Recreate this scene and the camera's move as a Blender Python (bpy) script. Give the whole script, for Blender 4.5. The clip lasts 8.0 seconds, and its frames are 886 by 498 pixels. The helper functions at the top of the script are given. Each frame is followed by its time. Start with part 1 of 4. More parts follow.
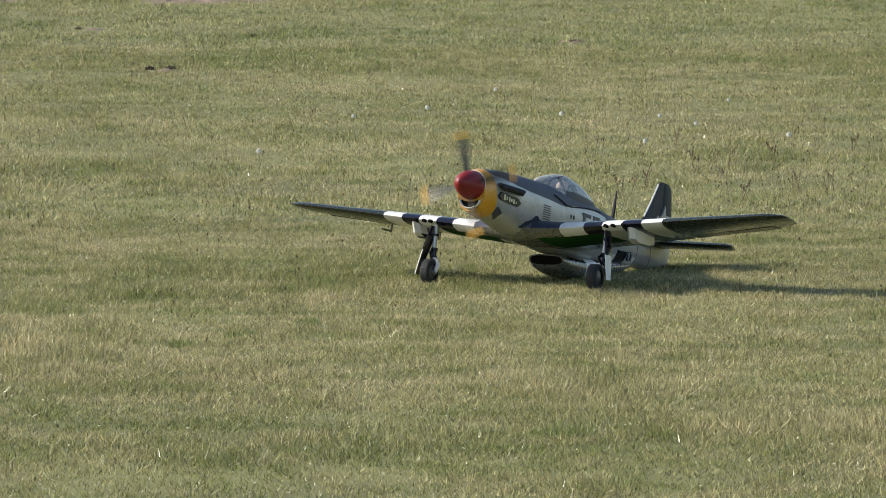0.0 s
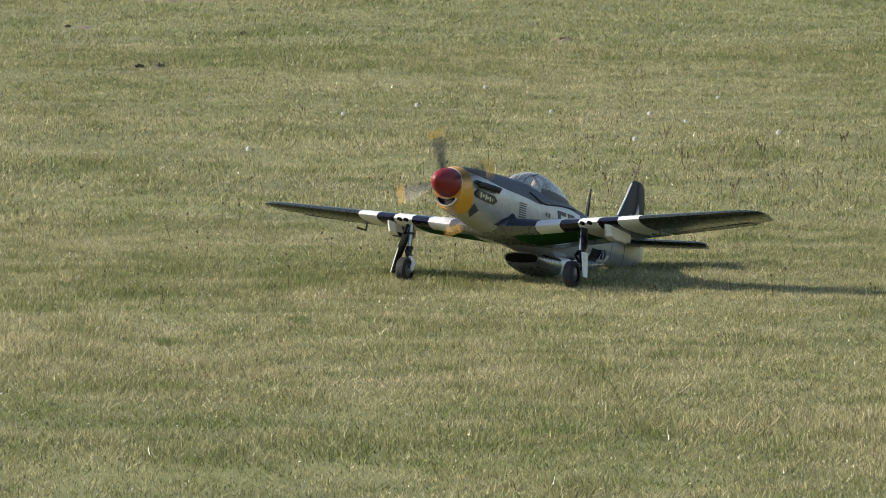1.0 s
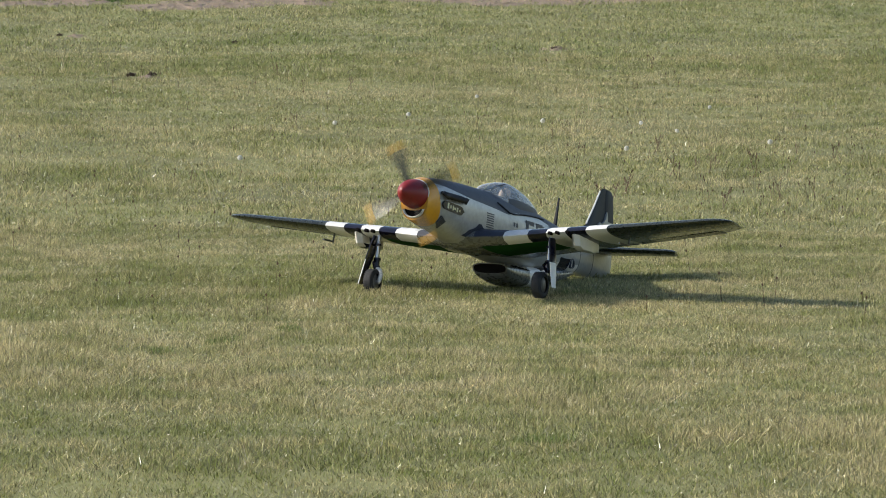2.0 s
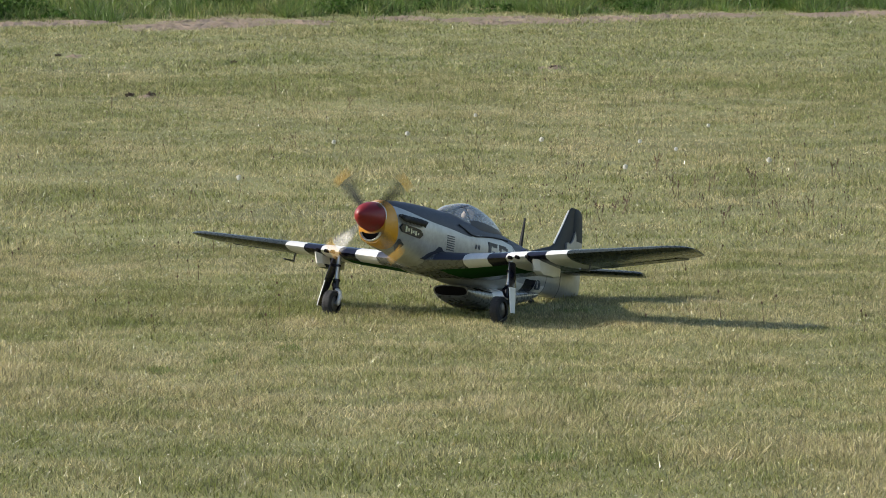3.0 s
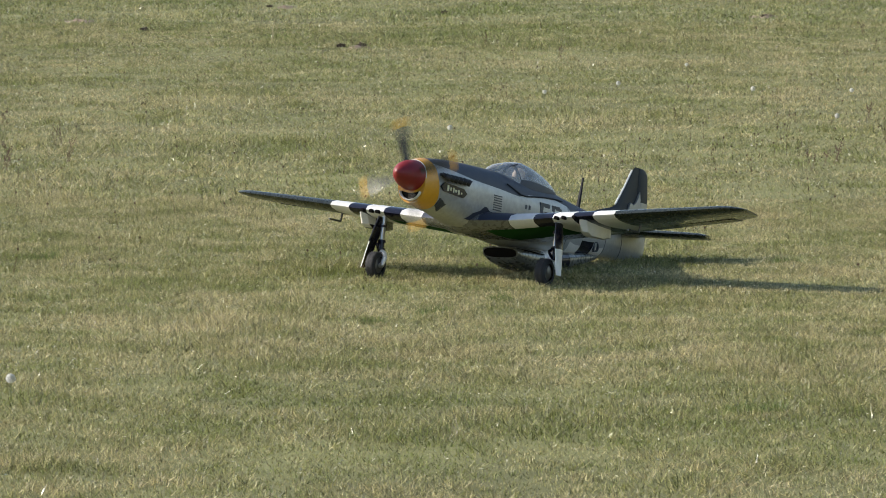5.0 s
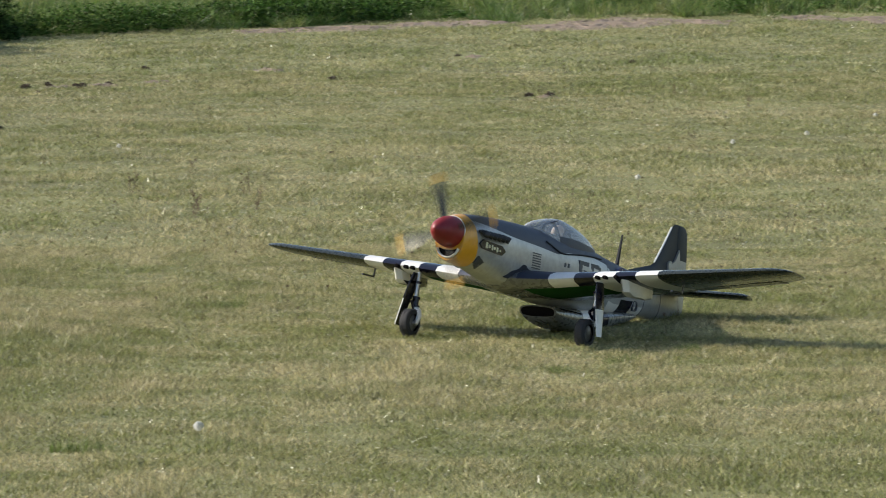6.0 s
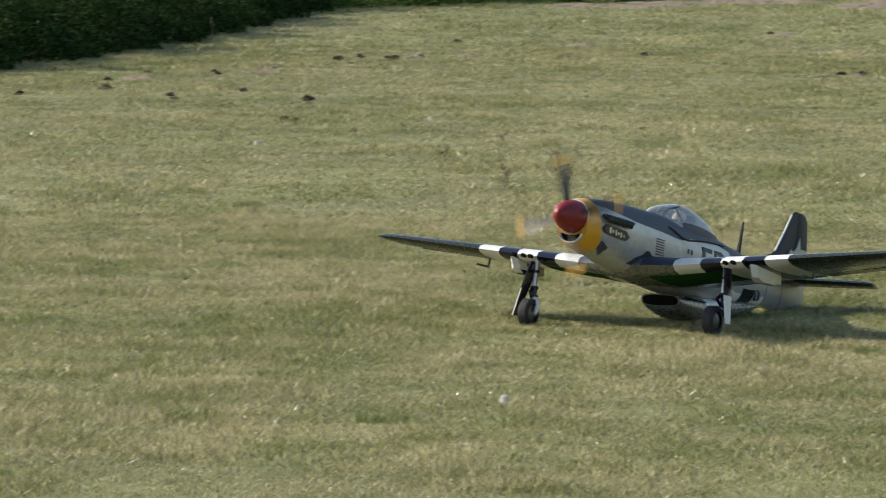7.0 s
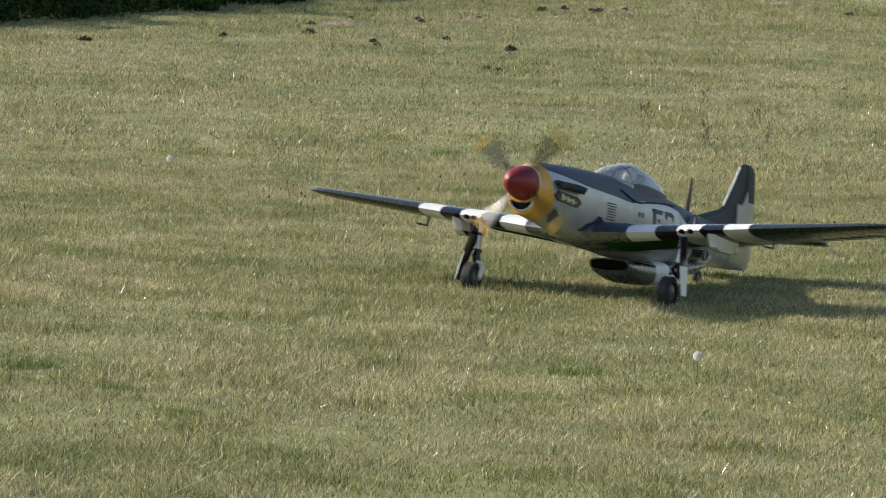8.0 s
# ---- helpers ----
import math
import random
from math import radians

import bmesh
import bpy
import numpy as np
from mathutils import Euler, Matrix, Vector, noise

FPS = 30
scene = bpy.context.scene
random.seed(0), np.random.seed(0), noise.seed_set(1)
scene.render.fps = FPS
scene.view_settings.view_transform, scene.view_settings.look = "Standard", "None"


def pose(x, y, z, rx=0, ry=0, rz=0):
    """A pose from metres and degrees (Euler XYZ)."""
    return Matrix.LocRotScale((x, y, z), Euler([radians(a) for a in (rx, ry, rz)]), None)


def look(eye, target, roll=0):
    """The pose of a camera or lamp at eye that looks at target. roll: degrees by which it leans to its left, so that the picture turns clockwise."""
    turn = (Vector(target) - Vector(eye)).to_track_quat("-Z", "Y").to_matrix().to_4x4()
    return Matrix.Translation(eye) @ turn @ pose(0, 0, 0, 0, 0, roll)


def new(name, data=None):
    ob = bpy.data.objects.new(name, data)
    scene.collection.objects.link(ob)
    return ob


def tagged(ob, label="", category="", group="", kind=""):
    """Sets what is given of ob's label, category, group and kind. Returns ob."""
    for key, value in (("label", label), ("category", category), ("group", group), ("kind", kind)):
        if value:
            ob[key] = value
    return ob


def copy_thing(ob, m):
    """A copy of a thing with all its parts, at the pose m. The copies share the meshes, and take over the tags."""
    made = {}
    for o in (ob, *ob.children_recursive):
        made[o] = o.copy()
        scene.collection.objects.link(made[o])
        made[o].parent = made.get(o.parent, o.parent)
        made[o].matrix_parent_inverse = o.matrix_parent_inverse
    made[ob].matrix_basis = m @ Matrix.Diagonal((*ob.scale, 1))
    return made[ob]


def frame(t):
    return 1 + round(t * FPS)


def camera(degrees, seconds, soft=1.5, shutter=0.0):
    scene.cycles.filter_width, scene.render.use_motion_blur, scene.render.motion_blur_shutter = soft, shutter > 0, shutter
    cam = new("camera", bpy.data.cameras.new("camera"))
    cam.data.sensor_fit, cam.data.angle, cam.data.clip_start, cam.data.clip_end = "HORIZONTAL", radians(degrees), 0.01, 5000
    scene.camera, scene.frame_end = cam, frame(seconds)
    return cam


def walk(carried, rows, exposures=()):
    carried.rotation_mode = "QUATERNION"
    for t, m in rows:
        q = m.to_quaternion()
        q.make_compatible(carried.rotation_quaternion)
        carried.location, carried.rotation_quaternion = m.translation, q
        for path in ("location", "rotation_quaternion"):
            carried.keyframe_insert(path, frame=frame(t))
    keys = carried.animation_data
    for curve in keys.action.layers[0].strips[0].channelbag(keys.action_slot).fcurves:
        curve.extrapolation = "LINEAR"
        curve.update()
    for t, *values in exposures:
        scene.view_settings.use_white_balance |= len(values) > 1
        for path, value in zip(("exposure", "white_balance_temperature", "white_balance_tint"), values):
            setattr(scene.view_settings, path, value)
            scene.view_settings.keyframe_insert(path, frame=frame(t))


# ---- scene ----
EYE = (0.0, 0.0, 1.3451)
cam = camera(11.011, 8.0, soft=0.75, shutter=0.25)
CAMERA_ROWS = [
    (0, look(EYE, (0.011, 14.968, 0.361), 0.21)),
    (0.5, look(EYE, (0.031, 14.967, 0.354), 0.26)),
    (1, look(EYE, (0.045, 14.967, 0.354), 0.22)),
    (1.5, look(EYE, (0.065, 14.967, 0.357), 0.34)),
    (3, look(EYE, (0.075, 14.973, 0.446), 0.12)),
    (3.5, look(EYE, (-0.040, 14.973, 0.440), 0.02)),
    (4, look(EYE, (-0.144, 14.971, 0.418), 0.04)),
    (4.2, look(EYE, (-0.207, 14.965, 0.341), -0.04)),
    (4.5, look(EYE, (-0.346, 14.958, 0.282), -0.04)),
    (4.7, look(EYE, (-0.472, 14.954, 0.270), -0.11)),
    (5.8, look(EYE, (-1.028, 14.936, 0.414), -0.12)),
    (6, look(EYE, (-1.224, 14.923, 0.445), -0.12)),
    (6.5, look(EYE, (-1.647, 14.880, 0.417), 0.32)),
    (7, look(EYE, (-2.223, 14.802, 0.360), 0.61)),
    (7.2, look(EYE, (-2.467, 14.762, 0.353), 1.12)),
    (7.5, look(EYE, (-2.716, 14.718, 0.342), 1.64)),
    (7.7, look(EYE, (-2.771, 14.707, 0.329), 1.92)),
    (7.8, look(EYE, (-2.794, 14.701, 0.300), 2.00)),
    (7.9, look(EYE, (-2.831, 14.688, 0.230), 2.10)),
    (8, look(EYE, (-2.851, 14.681, 0.186), 2.22)),
]
walk(cam, CAMERA_ROWS)

# ---- light ----
SUN_ELEVATION, SUN_AZIMUTH = 30.0, 280.0          # degrees; azimuth clockwise from +y
world = bpy.data.worlds.new("sky")
scene.world = world
world.use_nodes = True
sky = world.node_tree.nodes.new("ShaderNodeTexSky")
sky.sky_type, sky.sun_disc = "NISHITA", False
sky.sun_elevation, sky.sun_rotation = radians(SUN_ELEVATION), radians(SUN_AZIMUTH)
back = world.node_tree.nodes["Background"]
back.inputs["Strength"].default_value = 0.10
world.node_tree.links.new(sky.outputs["Color"], back.inputs["Color"])
sun = new("sun", bpy.data.lights.new("sun", "SUN"))
sun.data.energy, sun.data.angle, sun.data.color = 3.6, radians(0.6), (1.0, 0.93, 0.82)
_az, _el = radians(SUN_AZIMUTH), radians(SUN_ELEVATION)
SUN_FROM = Vector((math.sin(_az) * math.cos(_el), math.cos(_az) * math.cos(_el), math.sin(_el)))
sun.matrix_world = look(SUN_FROM * 60, (0, 0, 0))
scene.view_settings.exposure = 0.85


# ---- materials ----
def material(name, color, rough=0.5, metal=0.0, vary=0.15, scale=8.0, fine=60.0, bump=0.0, coat=0.0, island=0.0):
    """A painted or natural surface with colour change at two scales and a fine relief."""
    m = bpy.data.materials.new(name)
    m.use_nodes = True
    n, l = m.node_tree.nodes, m.node_tree.links
    b = n["Principled BSDF"]
    co = n.new("ShaderNodeTexCoord")
    big, small = n.new("ShaderNodeTexNoise"), n.new("ShaderNodeTexNoise")
    big.inputs["Scale"].default_value, small.inputs["Scale"].default_value = scale, fine
    big.inputs["Detail"].default_value, small.inputs["Detail"].default_value = 5.0, 4.0
    l.new(co.outputs["Object"], big.inputs["Vector"])
    l.new(co.outputs["Object"], small.inputs["Vector"])
    add = n.new("ShaderNodeMath")
    add.operation = "ADD"
    l.new(big.outputs["Fac"], add.inputs[0])
    l.new(small.outputs["Fac"], add.inputs[1])
    rng = n.new("ShaderNodeMapRange")
    rng.inputs["From Min"].default_value, rng.inputs["From Max"].default_value = 0.6, 1.4
    rng.inputs["To Min"].default_value, rng.inputs["To Max"].default_value = 1 - vary, 1 + vary
    l.new(add.outputs[0], rng.inputs["Value"])
    last = rng.outputs["Result"]
    if island:
        geo = n.new("ShaderNodeNewGeometry")
        r2 = n.new("ShaderNodeMapRange")
        r2.inputs["To Min"].default_value, r2.inputs["To Max"].default_value = 1 - island, 1 + island
        l.new(geo.outputs["Random Per Island"], r2.inputs["Value"])
        mul = n.new("ShaderNodeMath")
        mul.operation = "MULTIPLY"
        l.new(last, mul.inputs[0])
        l.new(r2.outputs["Result"], mul.inputs[1])
        last = mul.outputs[0]
    hsv = n.new("ShaderNodeHueSaturation")
    hsv.inputs["Color"].default_value = (*color, 1)
    l.new(last, hsv.inputs["Value"])
    l.new(hsv.outputs["Color"], b.inputs["Base Color"])
    rr = n.new("ShaderNodeMapRange")
    rr.inputs["To Min"].default_value, rr.inputs["To Max"].default_value = max(0.02, rough - 0.1), min(1.0, rough + 0.1)
    l.new(small.outputs["Fac"], rr.inputs["Value"])
    l.new(rr.outputs["Result"], b.inputs["Roughness"])
    b.inputs["Metallic"].default_value = metal
    b.inputs["Coat Weight"].default_value = coat
    if bump:
        bp = n.new("ShaderNodeBump")
        bp.inputs["Strength"].default_value, bp.inputs["Distance"].default_value = bump, 0.01
        l.new(small.outputs["Fac"], bp.inputs["Height"])
        l.new(bp.outputs["Normal"], b.inputs["Normal"])
    return m


WHITE = material("white_paint", (0.72, 0.70, 0.66), 0.35, vary=0.08, coat=0.3)
BLACK = material("black_paint", (0.009, 0.008, 0.017), 0.2, vary=0.3)
OLIVE = material("olive_grey_paint", (0.024, 0.028, 0.020), 0.28, vary=0.3)
BELLY = material("grey_belly_paint", (0.16, 0.16, 0.15), 0.28, metal=0.3, vary=0.15, coat=0.3)
YELLOW = material("yellow_paint", (0.58, 0.27, 0.012), 0.35, vary=0.12, coat=0.3)
RED = material("red_paint", (0.19, 0.006, 0.009), 0.5, vary=0.2, coat=0.08)
# near-black without gloss, in place of the shade inside openings
DARK = material("opening_shade", (0.008, 0.007, 0.007), 0.95, vary=0.3)
DARK.node_tree.nodes["Principled BSDF"].inputs["Specular IOR Level"].default_value = 0.05
BLADE = material("blade_black", (0.03, 0.03, 0.03), 0.38, coat=0.3)
TIP = material("blade_tip_yellow", (0.50, 0.27, 0.02), 0.65, vary=0.1)
RUBBER = material("black_rubber", (0.022, 0.022, 0.024), 0.75, vary=0.3, bump=0.3)
ALLOY = material("alloy", (0.55, 0.55, 0.55), 0.35, metal=0.9, vary=0.15)
STEEL = material("dull_steel", (0.16, 0.16, 0.17), 0.4, metal=0.8)
CREAM = material("cream_lettering", (0.55, 0.52, 0.34), 0.5)
INK = material("dark_lettering", (0.05, 0.055, 0.07), 0.5)
PILOT = material("pilot_paint", (0.40, 0.31, 0.27), 0.6)
BLUE = material("insignia_blue", (0.03, 0.035, 0.11), 0.4)


def glass_material():
    m = bpy.data.materials.new("clear_canopy")
    m.use_nodes = True
    n, l = m.node_tree.nodes, m.node_tree.links
    tr, gl, mix = n.new("ShaderNodeBsdfTransparent"), n.new("ShaderNodeBsdfGlossy"), n.new("ShaderNodeMixShader")
    fr = n.new("ShaderNodeFresnel")
    fr.inputs["IOR"].default_value = 1.6
    tr.inputs["Color"].default_value = (0.86, 0.9, 0.88, 1)
    gl.inputs["Roughness"].default_value = 0.10
    # white diffuse share paints the pale sky reflection onto the clear plastic
    sky_sheen, mix2 = n.new("ShaderNodeBsdfDiffuse"), n.new("ShaderNodeMixShader")
    sky_sheen.inputs["Color"].default_value = (0.8, 0.82, 0.8, 1)
    mix2.inputs["Fac"].default_value = 0.24
    l.new(fr.outputs["Fac"], mix.inputs["Fac"])
    l.new(tr.outputs[0], mix.inputs[1])
    l.new(gl.outputs[0], mix.inputs[2])
    l.new(mix.outputs[0], mix2.inputs[1])
    l.new(sky_sheen.outputs[0], mix2.inputs[2])
    l.new(mix2.outputs[0], n["Material Output"].inputs["Surface"])
    return m


GLASS = glass_material()


SILVER = material("silver_grey_paint", (0.37, 0.37, 0.365), 0.36, metal=0.3, vary=0.22, scale=9.0, coat=0.3)
SLATE = material("slate_deck_paint", (0.020, 0.024, 0.041), 0.5, vary=0.25, scale=5.0)
BAY = material("bay_green", (0.010, 0.062, 0.012), 0.85)
BAY.node_tree.nodes["Principled BSDF"].inputs["Specular IOR Level"].default_value = 0.1
SOOT = material("sooty_steel", (0.05, 0.048, 0.046), 0.5, metal=0.5, vary=0.4)
FIN_PAINT = material("dark_fin_paint", (0.017, 0.019, 0.022), 0.62, vary=0.3)
MATT_BLACK = material("matt_black", (0.015, 0.015, 0.017), 0.8)


# ---- the model airplane's measures: full-size metres, nose tip at 0, built at one fifth ----
S = 0.2
PX, PZ = -2.5, -1.70                               # the point on the ground between the main wheels


def loc(x, y, z):
    return Vector(((x - PX) * S, y * S, (z - PZ) * S))


def part(name, bm, mats, parent, label="", smooth=True):
    bmesh.ops.recalc_face_normals(bm, faces=bm.faces)
    me = bpy.data.meshes.new(name)
    bm.to_mesh(me)
    bm.free()
    for m in (mats if isinstance(mats, (list, tuple)) else [mats]):
        me.materials.append(m)
    if smooth:
        me.shade_smooth()
        me.set_sharp_from_angle(angle=radians(38))
    ob = new(name, me)
    ob.parent = parent
    return tagged(ob, label)


def loft(bm, rings, caps=(True, True), mat=0, mats=None):
    """Skins a row of closed rings of equally many points."""
    vs = [[bm.verts.new(p) for p in r] for r in rings]
    k = len(rings[0])
    for i in range(len(vs) - 1):
        for j in range(k):
            f = bm.faces.new((vs[i][j], vs[i][(j + 1) % k], vs[i + 1][(j + 1) % k], vs[i + 1][j]))
            f.material_index = mats[i] if mats else mat
    if caps[0]:
        bm.faces.new(vs[0]).material_index = mats[0] if mats else mat
    if caps[1]:
        bm.faces.new(vs[-1][::-1]).material_index = mats[-1] if mats else mat
    return bm


def oval(x, hw, top, bot, k=28, p=2.3, y0=0.0):
    """A ring round the body at station x: a superellipse between top and bot."""
    out = []
    for i in range(k):
        a = 2 * math.pi * i / k
        c, s = math.cos(a), math.sin(a)
        out.append(loc(x, y0 + hw * math.copysign(abs(c) ** (2 / p), c), (top + bot) / 2 + (top - bot) / 2 * math.copysign(abs(s) ** (2 / p), s)))
    return out


def smooth_rows(rows, n):
    """Rows of numbers drawn through by Catmull-Rom curves, n steps between each two."""
    r = np.array(rows, float)
    out = []
    for i in range(len(r) - 1):
        a, b, c, d = r[max(i - 1, 0)], r[i], r[i + 1], r[min(i + 2, len(r) - 1)]
        for t in np.linspace(0, 1, n, endpoint=False):
            out.append(0.5 * (2 * b + (c - a) * t + (2 * a - 5 * b + 4 * c - d) * t * t + (3 * b - a - 3 * c + d) * t ** 3))
    return out + [r[-1]]


def box(bm, lo, hi, mat=0, bevel=0.0):
    vs = [bm.verts.new(loc(x, y, z)) for x in (lo[0], hi[0]) for y in (lo[1], hi[1]) for z in (lo[2], hi[2])]
    fs = [bm.faces.new([vs[i] for i in f]) for f in ((0, 1, 3, 2), (4, 6, 7, 5), (0, 4, 5, 1), (2, 3, 7, 6), (0, 2, 6, 4), (1, 5, 7, 3))]
    for f in fs:
        f.material_index = mat
    if bevel:
        bmesh.ops.bevel(bm, geom=list({e for f in fs for e in f.edges}), offset=bevel * S, segments=2, affect="EDGES", profile=0.6)
    return bm


def rod(bm, a, b, r0, r1=None, k=10, mat=0):
    """A tapered round bar between two local points."""
    a, b = Vector(a), Vector(b)
    r1 = r0 if r1 is None else r1
    q = (b - a).to_track_quat("Z", "Y")
    rings = [[p + q @ Vector((r * math.cos(2 * math.pi * i / k), r * math.sin(2 * math.pi * i / k), 0)) for i in range(k)] for p, r in ((a, r0), (b, r1))]
    return loft(bm, rings, mat=mat)


def airfoil(chord, thick, k=9):
    """Points (aft, up) round a wing section, over the top from the tail to the nose and back below."""
    xs = [0.5 * (1 - math.cos(math.pi * i / k)) for i in range(k + 1)]
    h = [5 * thick * (0.2969 * math.sqrt(x) - 0.126 * x - 0.3516 * x * x + 0.2843 * x ** 3 - 0.1015 * x ** 4) for x in xs]
    up = [(x * chord, (t * 1.15) * chord) for x, t in zip(xs, h)]
    dn = [(x * chord, (-t * 0.85) * chord) for x, t in zip(xs, h)]
    return up[::-1] + dn[1:-1]


DECK_EDGE = ((-9.45, .00), (-8.6, .00), (-7.6, -.10), (-6.6, -.15), (-6.0, -.10), (-5.75, .14), (-5.0, .22), (-4.1, .16), (-3.68, .08), (-3.06, .13), (-2.08, .18), (-.84, .32))


def banded_oval(x, hw, top, bot, edge, p=2.3, k=14, skew=0.0):
    """A body ring in two arcs, split at the height of the deck's edge: k steps above it, k below."""
    mid, half = (top + bot) / 2, (top - bot) / 2
    q = max(-.95, min(.95, (edge - mid) / half))
    a0 = math.asin(math.copysign(abs(q) ** (p / 2), q))
    angles = [a0 + (math.pi - 2 * a0) * i / k for i in range(k)] + [math.pi - a0 + (math.pi + 2 * a0) * i / k for i in range(k)]
    out = []
    for a in angles:
        c, s = math.cos(a), math.sin(a)
        z = mid + half * math.copysign(abs(s) ** (2 / p), s)
        out.append(loc(x + skew * (z - mid), hw * math.copysign(abs(c) ** (2 / p), c), z))
    return out


BODY_ROWS = [(-0.56, .29, .31, -.455), (-0.68, .34, .36, -.485), (-0.90, .385, .41, -.51), (-1.25, .415, .46, -.54), (-2.0, .45, .50, -.68), (-3.1, .47, .51, -.80), (-4.1, .47, .50, -.86),
             (-5.0, .45, .46, -.84), (-5.9, .40, .33, -.78), (-7.2, .29, .20, -.66), (-8.3, .19, .16, -.62), (-9.05, .10, .12, -.58), (-9.2, .08, .08, -.57)]
BODY = smooth_rows(BODY_ROWS, 5)


def body_half(x, z, p=2.3):
    """The body's half width at station x and height z."""
    xs = [-r[0] for r in BODY]
    hw, top, bot = (float(np.interp(-x, xs, [r[c] for r in BODY])) for c in (1, 2, 3))
    q = min(.99, abs(z - (top + bot) / 2) / ((top - bot) / 2))
    return hw * (1 - q ** p) ** (1 / p)


def on_body(bm, outline, side, proud=.006, inset=.03):
    """A painted or fixed patch that hugs the body's side, from its outline in x and z."""
    return loft(bm, [[loc(x, side * (body_half(x, z) + d), z) for x, z in outline] for d in (-inset, proud)])


def make_fuselage(root):
    rows = BODY_ROWS
    stations = smooth_rows(rows[2:], 5)
    ex, ez = [e[0] for e in DECK_EDGE], [e[1] for e in DECK_EDGE]
    bm = bmesh.new()
    rings = [banded_oval(r[0], r[1], r[2], r[3], float(np.interp(r[0], ex, ez)), skew=.28 * max(0.0, 1 - i / 5)) for i, r in enumerate(stations)]
    loft(bm, rings)
    bm.faces.ensure_lookup_table()
    for n, f in enumerate(bm.faces):
        i, j = divmod(n, 28)
        x = stations[min(i, len(stations) - 1)][0]
        f.material_index = 1 if j < 14 else 2 if -6.75 < x < -6.25 and 15 < j < 26 else 3 if -7.4 < x < -5.7 and 16 < j < 25 else 0
    body = part("fuselage", bm, [SILVER, SLATE, BLACK, WHITE], root, "silver-grey fuselage with dark slate upper deck")
    bm = bmesh.new()
    nose_rows = smooth_rows(rows[:3], 5)
    loft(bm, [banded_oval(r[0], r[1] + .004, r[2] + .004, r[3] - .004, -.05, skew=.28 * i / (len(nose_rows) - 1)) for i, r in enumerate(nose_rows)], caps=(True, False))
    for x in (-5.72, -7.45, -8.2):
        r = [float(np.interp(-x, [-q[0] for q in stations], [q[c] for q in stations])) for c in (1, 2, 3)]
        e = float(np.interp(x, ex, ez))
        line = bmesh.new()
        loft(line, [banded_oval(x + o, r[0] + g, r[1] + g, r[2] - g, e) for o, g in ((.008, -.01), (.008, .003), (-.008, .003), (-.008, -.01))], caps=(False, False))
        part("panel_line", line, INK, body)
    nose = part("nose_ring", bm, YELLOW, root, "yellow nose ring")
    # the smiling chin intake: a lip round a mouth plate in shade colour
    bm = bmesh.new()
    rings = []
    for i in range(13):
        a = radians(-168 + 156 * i / 12)
        cy, cz = .222 * math.cos(a), -.20 + .205 * math.sin(a)
        ring = []
        for j in range(8):
            b = 2 * math.pi * j / 8
            ring.append(loc(-.545 + .05 * math.sin(b), cy + .017 * math.cos(b) * math.cos(a), cz + .017 * math.cos(b) * math.sin(a)))
        rings.append(ring)
    loft(bm, rings)
    part("intake_lip", bm, WHITE, nose, "pale lip round the air intake")
    bm = bmesh.new()
    outer = [loc(-.548, .212 * math.cos(radians(-168 + 156 * i / 12)), -.202 + .195 * math.sin(radians(-168 + 156 * i / 12))) for i in range(13)]
    inner = [loc(-.548, .19 * math.cos(radians(-20 - 140 * i / 12)), -.215 + .055 * math.sin(radians(-20 - 140 * i / 12))) for i in range(13)]
    deep = [p + Vector((-.02 * S, 0, 0)) for p in outer + inner]
    loft(bm, [outer + inner, deep])
    part("intake_mouth", bm, DARK, nose, "air intake mouth, its inner shade painted dark")
    # exhaust stacks, name plate, stencils on both sides
    for s in (1, -1):
        bm = bmesh.new()
        box(bm, (-1.80, s * .38, .105), (-.90, s * .434, .165), bevel=.02)
        panel = part("exhaust_panel", bm, BLACK, body, "black exhaust panel")
        for i in range(6):
            bm = bmesh.new()
            x = -.96 - i * .15
            rod(bm, loc(x, s * .39, .145), loc(x - .085, s * .515, .075), .040 * S, .058 * S, 10)
            rod(bm, loc(x - .05, s * .46, .105), loc(x - .088, s * .52, .070), .062 * S, .064 * S, 10, 1)
            part("exhaust_stack", bm, [MATT_BLACK, SOOT], body)
        bm = bmesh.new()
        w = [(-.93, .0), (-1.03, .085), (-1.68, .045), (-1.80, -.04), (-1.68, -.125), (-1.03, -.075)]
        face = lambda d: [loc(x, s * (.424 + .03 * (-x - 1) + d), z - .085) for x, z in w]
        loft(bm, [face(-.03), face(.012)])
        plate = part("name_plate", bm, BLACK, body, "black name plate with cream bars")
        bm = bmesh.new()
        for i in range(6):
            x = -1.10 - i * .09
            box(bm, (x - .07, s * (.435 + .03 * (-x - 1)), -.145 + .022 * (i % 2) - .006 * i), (x - .012 * (i % 3), s * (.443 + .03 * (-x - 1)), -.035 - .012 * i - .02 * (i % 2)))
        part("lettering_bars", bm, CREAM, plate)
        bm = bmesh.new()
        for i in range(5):
            x = -1.02 - i * .05
            on_body(bm, [(x, -.30 - .02 * i), (x - .030, -.31 - .02 * i), (x - .030, -.44 - .02 * i), (x, -.43 - .02 * i)], s, .030)
        part("louvre", bm, INK, body)
        bm = bmesh.new()
        for i in range(7):
            z = .09 - i * .045
            box(bm, (-3.05, s * .44, z - .11), (-2.76, s * .474, z - .09))
        part("stencil_bars", bm, INK, body)
        # the dark camouflage wave above the wing root
        bm = bmesh.new()
